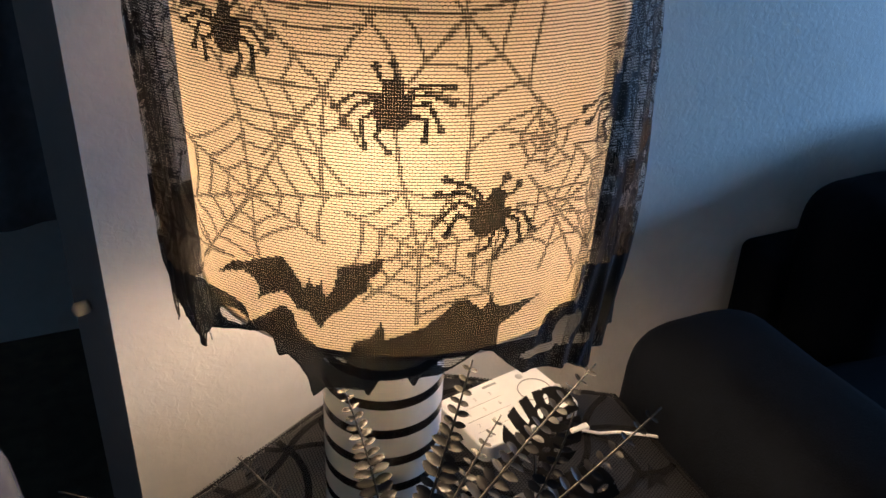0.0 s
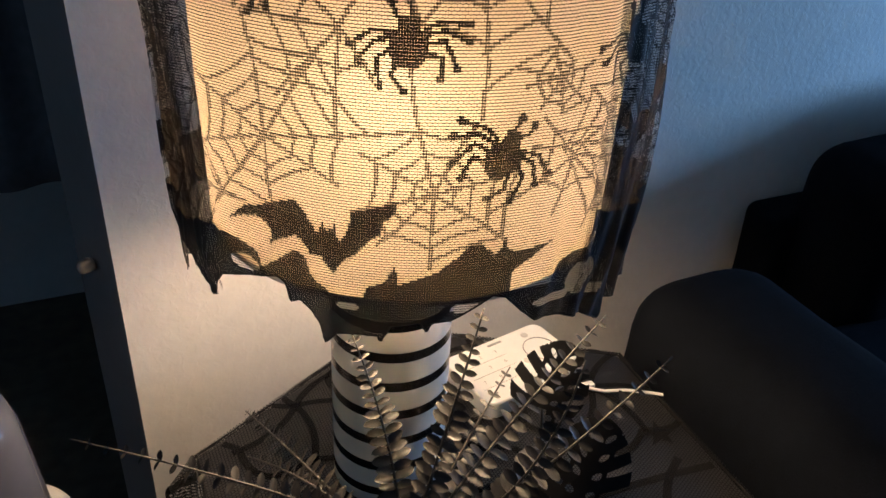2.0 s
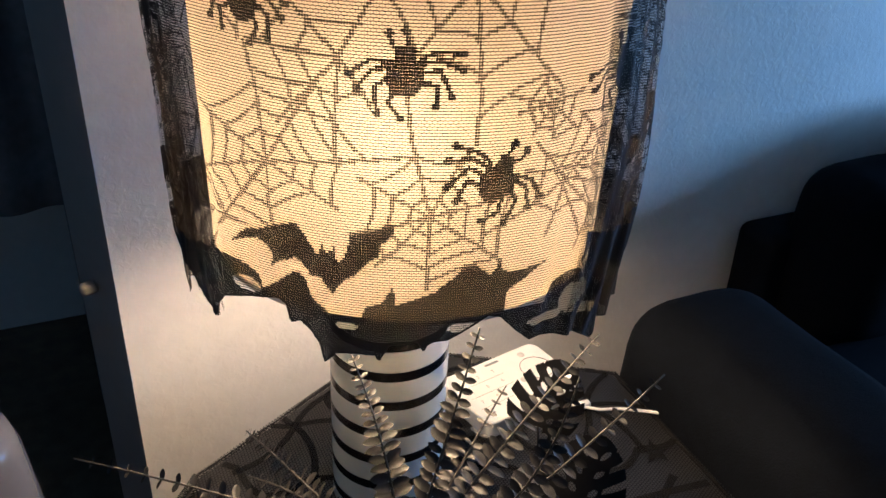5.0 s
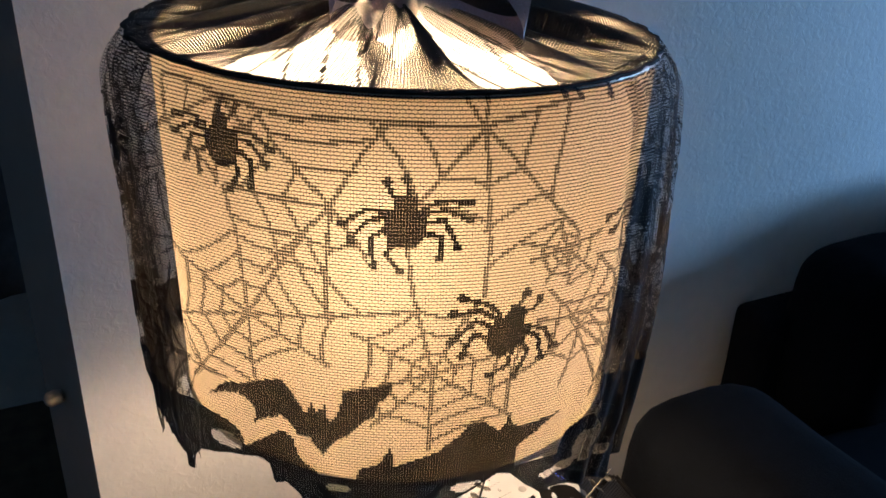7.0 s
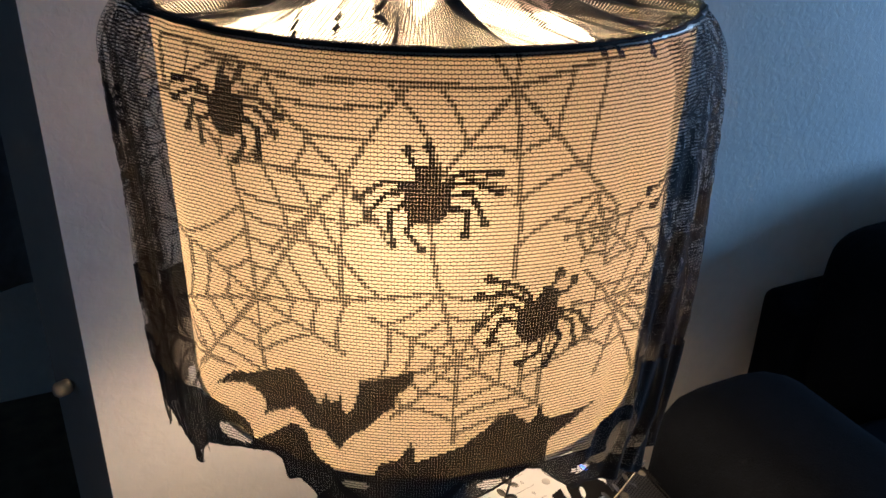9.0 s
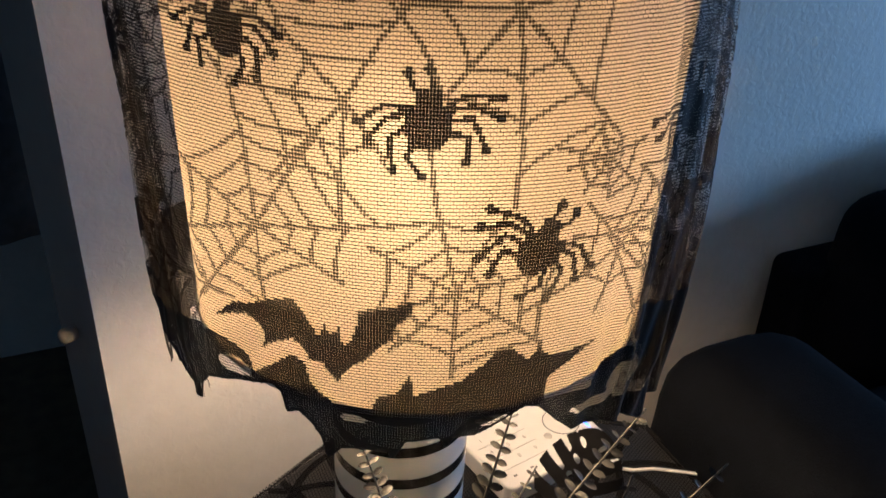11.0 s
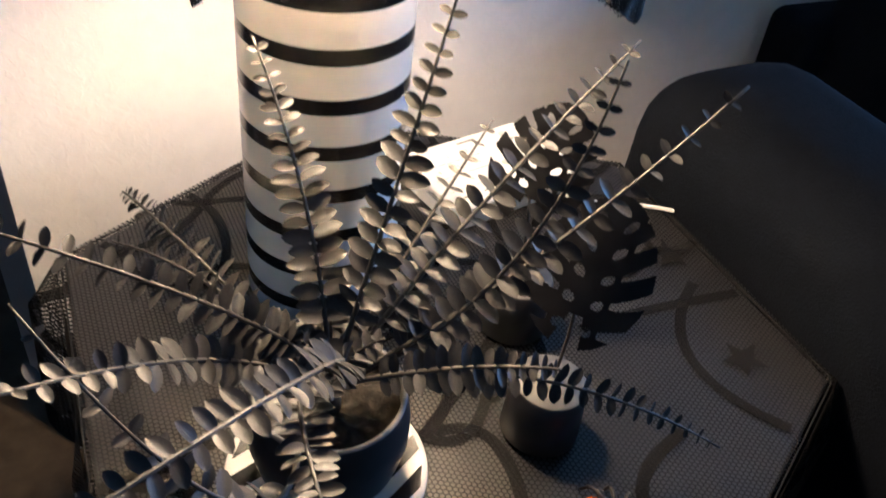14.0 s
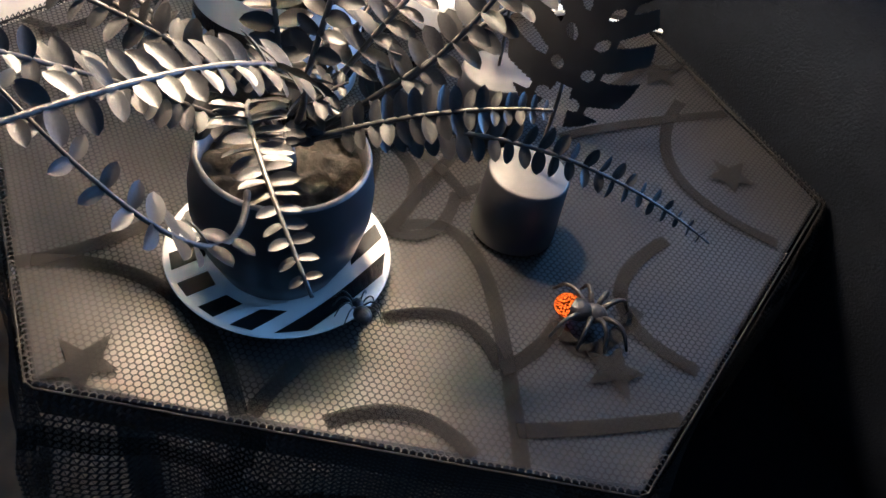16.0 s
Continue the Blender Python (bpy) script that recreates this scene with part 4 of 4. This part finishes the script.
ROOT = (0.003, 0.478, 0.640)
frond(ROOT, (-0.005, 0.50, 0.75), (-0.051, 0.549, 0.825), 17, 0.0165)
frond(ROOT, (0.030, 0.49, 0.77), (0.053, 0.514, 0.883), 17, 0.0165)
frond(ROOT, (0.040, 0.53, 0.71), (0.084, 0.589, 0.769), 12, 0.013)
frond(ROOT, (0.065, 0.52, 0.74), (0.161, 0.597, 0.826), 19, 0.0175, face=0.55)
frond(ROOT, (0.115, 0.50, 0.70), (0.127, 0.482, 0.867), 16, 0.0165, face=0.62)
frond(ROOT, (0.095, 0.49, 0.71), (0.203, 0.530, 0.838), 17, 0.0165, face=0.62)
frond(ROOT, (0.075, 0.455, 0.70), (0.125, 0.440, 0.715), 14, 0.014, face=0.62)
frond(ROOT, (0.000, 0.472, 0.705), (-0.258, 0.470, 0.764), 24, 0.0150, face=0.62)
frond(ROOT, (-0.110, 0.530, 0.72), (-0.177, 0.650, 0.637), 20, 0.0145, face=0.62)
frond(ROOT, (-0.075, 0.500, 0.655), (-0.108, 0.294, 0.816), 19, 0.0150, face=0.62)
frond(ROOT, (0.053, 0.410, 0.797), (-0.099, 0.235, 0.784), 25, 0.0145, 0.2, face=0.5)
frond((-0.010, 0.445, 0.635), (0.011, 0.317, 0.658), (-0.121, 0.395, 0.769), 11, 0.0150, 0.1)
frond(ROOT, (0.110, 0.470, 0.710), (0.255, 0.490, 0.603), 20, 0.0140, 0.2, face=0.9)
frond(ROOT, (-0.020, 0.395, 0.770), (0.036, 0.297, 0.738), 23, 0.0150, -0.2)
frond(ROOT, (-0.070, 0.510, 0.700), (-0.150, 0.560, 0.665), 15, 0.0145, face=0.62)
for k in range(11):      # the crowded heart of the plant
    a = k * 0.6
    reach = 0.020 + 0.010 * (k % 3)
    q = (0.004 + reach * math.cos(a), 0.484 + reach * math.sin(a), 0.668 + 0.010 * (k % 4))
    frond(ROOT, (0.003 + 0.006 * math.cos(a), 0.480 + 0.006 * math.sin(a), 0.668), q, 5, 0.0155, face=0.5)
part("trunk", mesh("trunk", *tube([(0.002, 0.002, -0.034), (0.0, 0.001, -0.02), (0.001, -0.001, -0.008), (0.0, 0.0, 0.006)], [0.0085, 0.007, 0.006, 0.0045], 9), True), M_STEM, fern, "short dark stem in the soil")

# black candle pots with cut-out monstera leaves
def candle_pot(x, y, lean=0.0):
    c = thing("candle_jar", pose(x, y, TABLE_Z, 0, 0, lean), "small black cylinder jar with a grey top on the cloth", "jar", "black jars on the table")
    part("jar", mesh("jar", *lathe([(0.0, 0.0), (0.0265, 0.0), (0.0285, 0.002), (0.0265, 0.048), (0.0255, 0.0495)], 64), True), M_POT, c)
    part("top", mesh("top", *lathe([(0.0255, 0.0495), (0.0245, 0.0505), (0.0, 0.0505)], 64), True), M_WAXTOP, c, "dull grey top")
    return c


candle_pot(0.148, 0.536)
candle_pot(0.131, 0.642)


def monstera(stem0, stem1, top, half, label):
    """Flat leaf with deep cuts and holes on a thin stem; places in the world."""
    o = Vector(stem0)
    m = thing("monstera_leaf", Matrix.Translation(o), label, "leaf", "cut-out leaves in the black jars")
    part("stem", mesh("stem", *tube([p - o for p in bezier(stem0, (Vector(stem0) + Vector(stem1)) / 2 + Vector((0.002, 0, 0)), stem1, 8)], 0.0013, 6), True), M_STEM, m)
    b, t = Vector(stem1) - o, Vector(top) - o
    yv = t - b
    L = yv.length
    yv.normalize()
    zv = Vector((0.05, -0.75, 0.66))
    zv = (zv - yv * zv.dot(yv)).normalized()
    xv = yv.cross(zv)
    n = 110
    gx, gy = np.meshgrid(np.linspace(-1, 1, n), np.linspace(-0.28, 1.0, n), indexing="ij")
    ax_ = np.abs(gx)
    edge = 0.98 * np.clip(np.sin(np.pi * np.clip((gy + 0.28) / 1.28, 0, 1) ** 0.85), 0, 1) ** 0.55
    blade_mask = ax_ < edge
    blade_mask &= ~((gy < 0.0) & (ax_ < 0.10 + 0.5 * (-gy)))
    for k in range(5):
        y0 = -0.10 + 0.19 * k
        line = y0 + (-0.10 + 0.13 * k) * ax_ + 0.16 * ax_ ** 2
        far = np.clip((ax_ - 0.40) / 0.55, 0, 1)
        blade_mask &= ~((ax_ > 0.42) & (np.abs(gy - line - 0.02) < 0.016 + 0.040 * far ** 0.7))
        blade_mask &= ~(((ax_ - 0.23) / 0.085) ** 2 + ((gy - line - 0.015) / 0.034) ** 2 < 1)
    cm = blade_mask[:-1, :-1] & blade_mask[1:, :-1] & blade_mask[1:, 1:] & blade_mask[:-1, 1:]
    vs = [b + xv * float(px) * half + yv * float(py) * L + zv * float(0.006 * (1 - px * px)) for px, py in zip(gx.ravel(), gy.ravel())]
    fs = [(i * n + q, (i + 1) * n + q, (i + 1) * n + q + 1, i * n + q + 1) for i in range(n - 1) for q in range(n - 1) if cm[i, q]]
    blade = part("blade", mesh("blade", vs, fs), material("flat_black_card", (0.008, 0.008, 0.009), 0.55, grain=0.2, spec=0.12), m)
    so = blade.modifiers.new("thickness", "SOLIDIFY")
    so.thickness = 0.0008
    return m


monstera((0.150, 0.540, 0.6005), (0.150, 0.534, 0.668), (0.172, 0.570, 0.738), 0.042, "black cut-out monstera leaf standing in a jar")
monstera((0.131, 0.648, 0.6005), (0.126, 0.650, 0.672), (0.146, 0.672, 0.742), 0.040, "black cut-out monstera leaf beside the white keypad")


# spiders
def spider(name, m, label, s, glow):
    sp = thing(name, m, label, "spider")
    def ball(nm, c, r, mat, sub=3, lab=""):
        bm = bmesh.new()
        bmesh.ops.create_icosphere(bm, subdivisions=sub, radius=1, matrix=Matrix.Translation(Vector(c) * s) @ Matrix.Diagonal((r[0] * s, r[1] * s, r[2] * s, 1)))
        if glow:
            for v in bm.verts:
                v.co += v.normal * 0.03 * s * noise.noise(v.co * 900) * 6 * 0.1
        part(nm, bm, mat, sp, lab)
    ball("abdomen", (-0.58, 0.02, 0.46) if glow else (-0.62, 0, 0.46), (0.44, 0.40, 0.36) if glow else (0.52, 0.46, 0.38), M_ORANGE if glow else M_SPIDER, 3, "glowing orange glitter abdomen" if glow else "")
    if glow:
        ball("abdomen_cap", (-0.26, -0.12, 0.54), (0.40, 0.38, 0.34), M_SPIDER, 3, "dark speckled back")
    ball("thorax", (0.25, 0, 0.42), (0.40, 0.33, 0.28), M_SPIDER)
    for sg in (-1, 1):
        for k, a in enumerate((35, 65, 105, 140)):
            ca, sa = math.cos(math.radians(a)), sg * math.sin(math.radians(a))
            ln = (1.45, 1.2, 1.25, 1.55)[k]
            pts = [(0.2 + 0.3 * ca, 0.3 * sa, 0.42), (0.2 + 0.5 * ln * ca, 0.5 * ln * sa, 0.88), (0.2 + 0.82 * ln * ca, 0.82 * ln * sa, 0.52), (0.2 + ln * ca, ln * sa, 0.02)]
            pts = [Vector(p) * s for p in pts]
            path = bezier(pts[0], pts[1] * 1.05, pts[2], 7) + bezier(pts[2], (pts[2] + pts[3]) / 2, pts[3], 4)[1:]
            part("leg", mesh("leg", *tube(path, [(0.10 if glow else 0.055) * s * (1 - 0.06 * i) for i in range(len(path))], 7), True), M_SPIDER, sp)
    return sp


spider("glowing_spider", pose(0.190, 0.463, TABLE_Z, 0, 0, -8), "black toy spider with glowing orange body on the cloth", 0.0200, True)
spider("plastic_spider", pose(0.053, 0.436, TABLE_Z + 0.0115, 8, 12, 110), "thin black plastic spider on the plate rim", 0.0115, False)

# ---- the sofa ----
sofa = thing("sofa", ROOM @ pose(1.4, 0.4, 0), "dark charcoal fabric sofa with padded arm beside the table", "sofa")


def padded(x0, x1, y0, y1, z0, z1, r, amp=0.006, scale=7, cuts=10):
    bm = box(x0, x1, y0, y1, z0, z1, r, 6)
    bmesh.ops.subdivide_edges(bm, edges=[e for e in bm.edges if e.calc_length() > 0.08], cuts=cuts, use_grid_fill=True)
    bm.normal_update()
    for v in bm.verts:
        v.co += v.normal * amp * noise.noise(v.co * scale)
    bmesh.ops.translate(bm, verts=bm.verts[:], vec=(-1.4, -0.4, 0))
    return bm


part("arm", padded(0.640, 0.870, -0.45, 0.728, 0.32, 0.663, 0.082, 0.010, 5), M_SOFA, sofa)
part("arm_panel", padded(0.700, 0.835, -0.44, 0.700, 0.02, 0.42, 0.02), M_SOFA, sofa)
part("seat_cushion", padded(0.83, 1.60, -0.42, 0.74, 0.22, 0.46, 0.05), M_SOFA, sofa)
part("backrest", padded(1.060, 2.55, 0.845, 0.932, 0.05, 0.594, 0.022), M_SOFA, sofa)
part("back_cushion", padded(1.108, 1.42, 0.70, 0.90, 0.40, 0.722, 0.07, 0.010), M_SOFA, sofa)
part("back_cushion", padded(1.35, 2.40, 0.66, 0.90, 0.40, 0.810, 0.08, 0.012), M_SOFA, sofa)
part("plinth", box(0.70 - 1.4, 2.5 - 1.4, -0.40 - 0.4, 0.88 - 0.4, 0.0, 0.06), M_LEG, sofa)

# ---- beside the table ----
hum = thing("humidifier", pose(-0.48, 0.63, 0.07), "humidifier with clear tank on a white base, on the floor", "humidifier")
part("body", mesh("body", *lathe([(0.0, -0.05), (0.085, -0.05), (0.09, -0.04), (0.09, 0.30), (0.086, 0.33)], 48), True), material("smoked_grey_plastic", (0.09, 0.085, 0.08), 0.35, grain=0.05, big=0.08), hum, "smoked grey lower body")
part("collar", mesh("collar", *lathe([(0.086, 0.33), (0.092, 0.335), (0.092, 0.355), (0.086, 0.36), (0.07, 0.36)], 48), True), M_PLASTIC, hum)
part("tank", mesh("tank", *lathe([(0.0, 0.345), (0.070, 0.345), (0.070, 0.36), (0.058, 0.52), (0.05, 0.55), (0.0, 0.555)], 48), True), M_TANK, hum, "clear bluish water tank")

cord = thing("floor_cord", pose(0.549, 0.694, 0.0), "tangled white cord lying on the floor", "cord")
pts = [(0.05 * math.cos(a) * (1 + 0.3 * math.sin(2.3 * a)), 0.035 * math.sin(a * 1.1) + 0.004 * a, 0.004 + 0.002 * (1 + math.sin(a * 2.9))) for a in np.linspace(0, 15, 90)]
part("wire", mesh("wire", *tube(pts, 0.0025, 6), True), M_PLASTIC, cord)
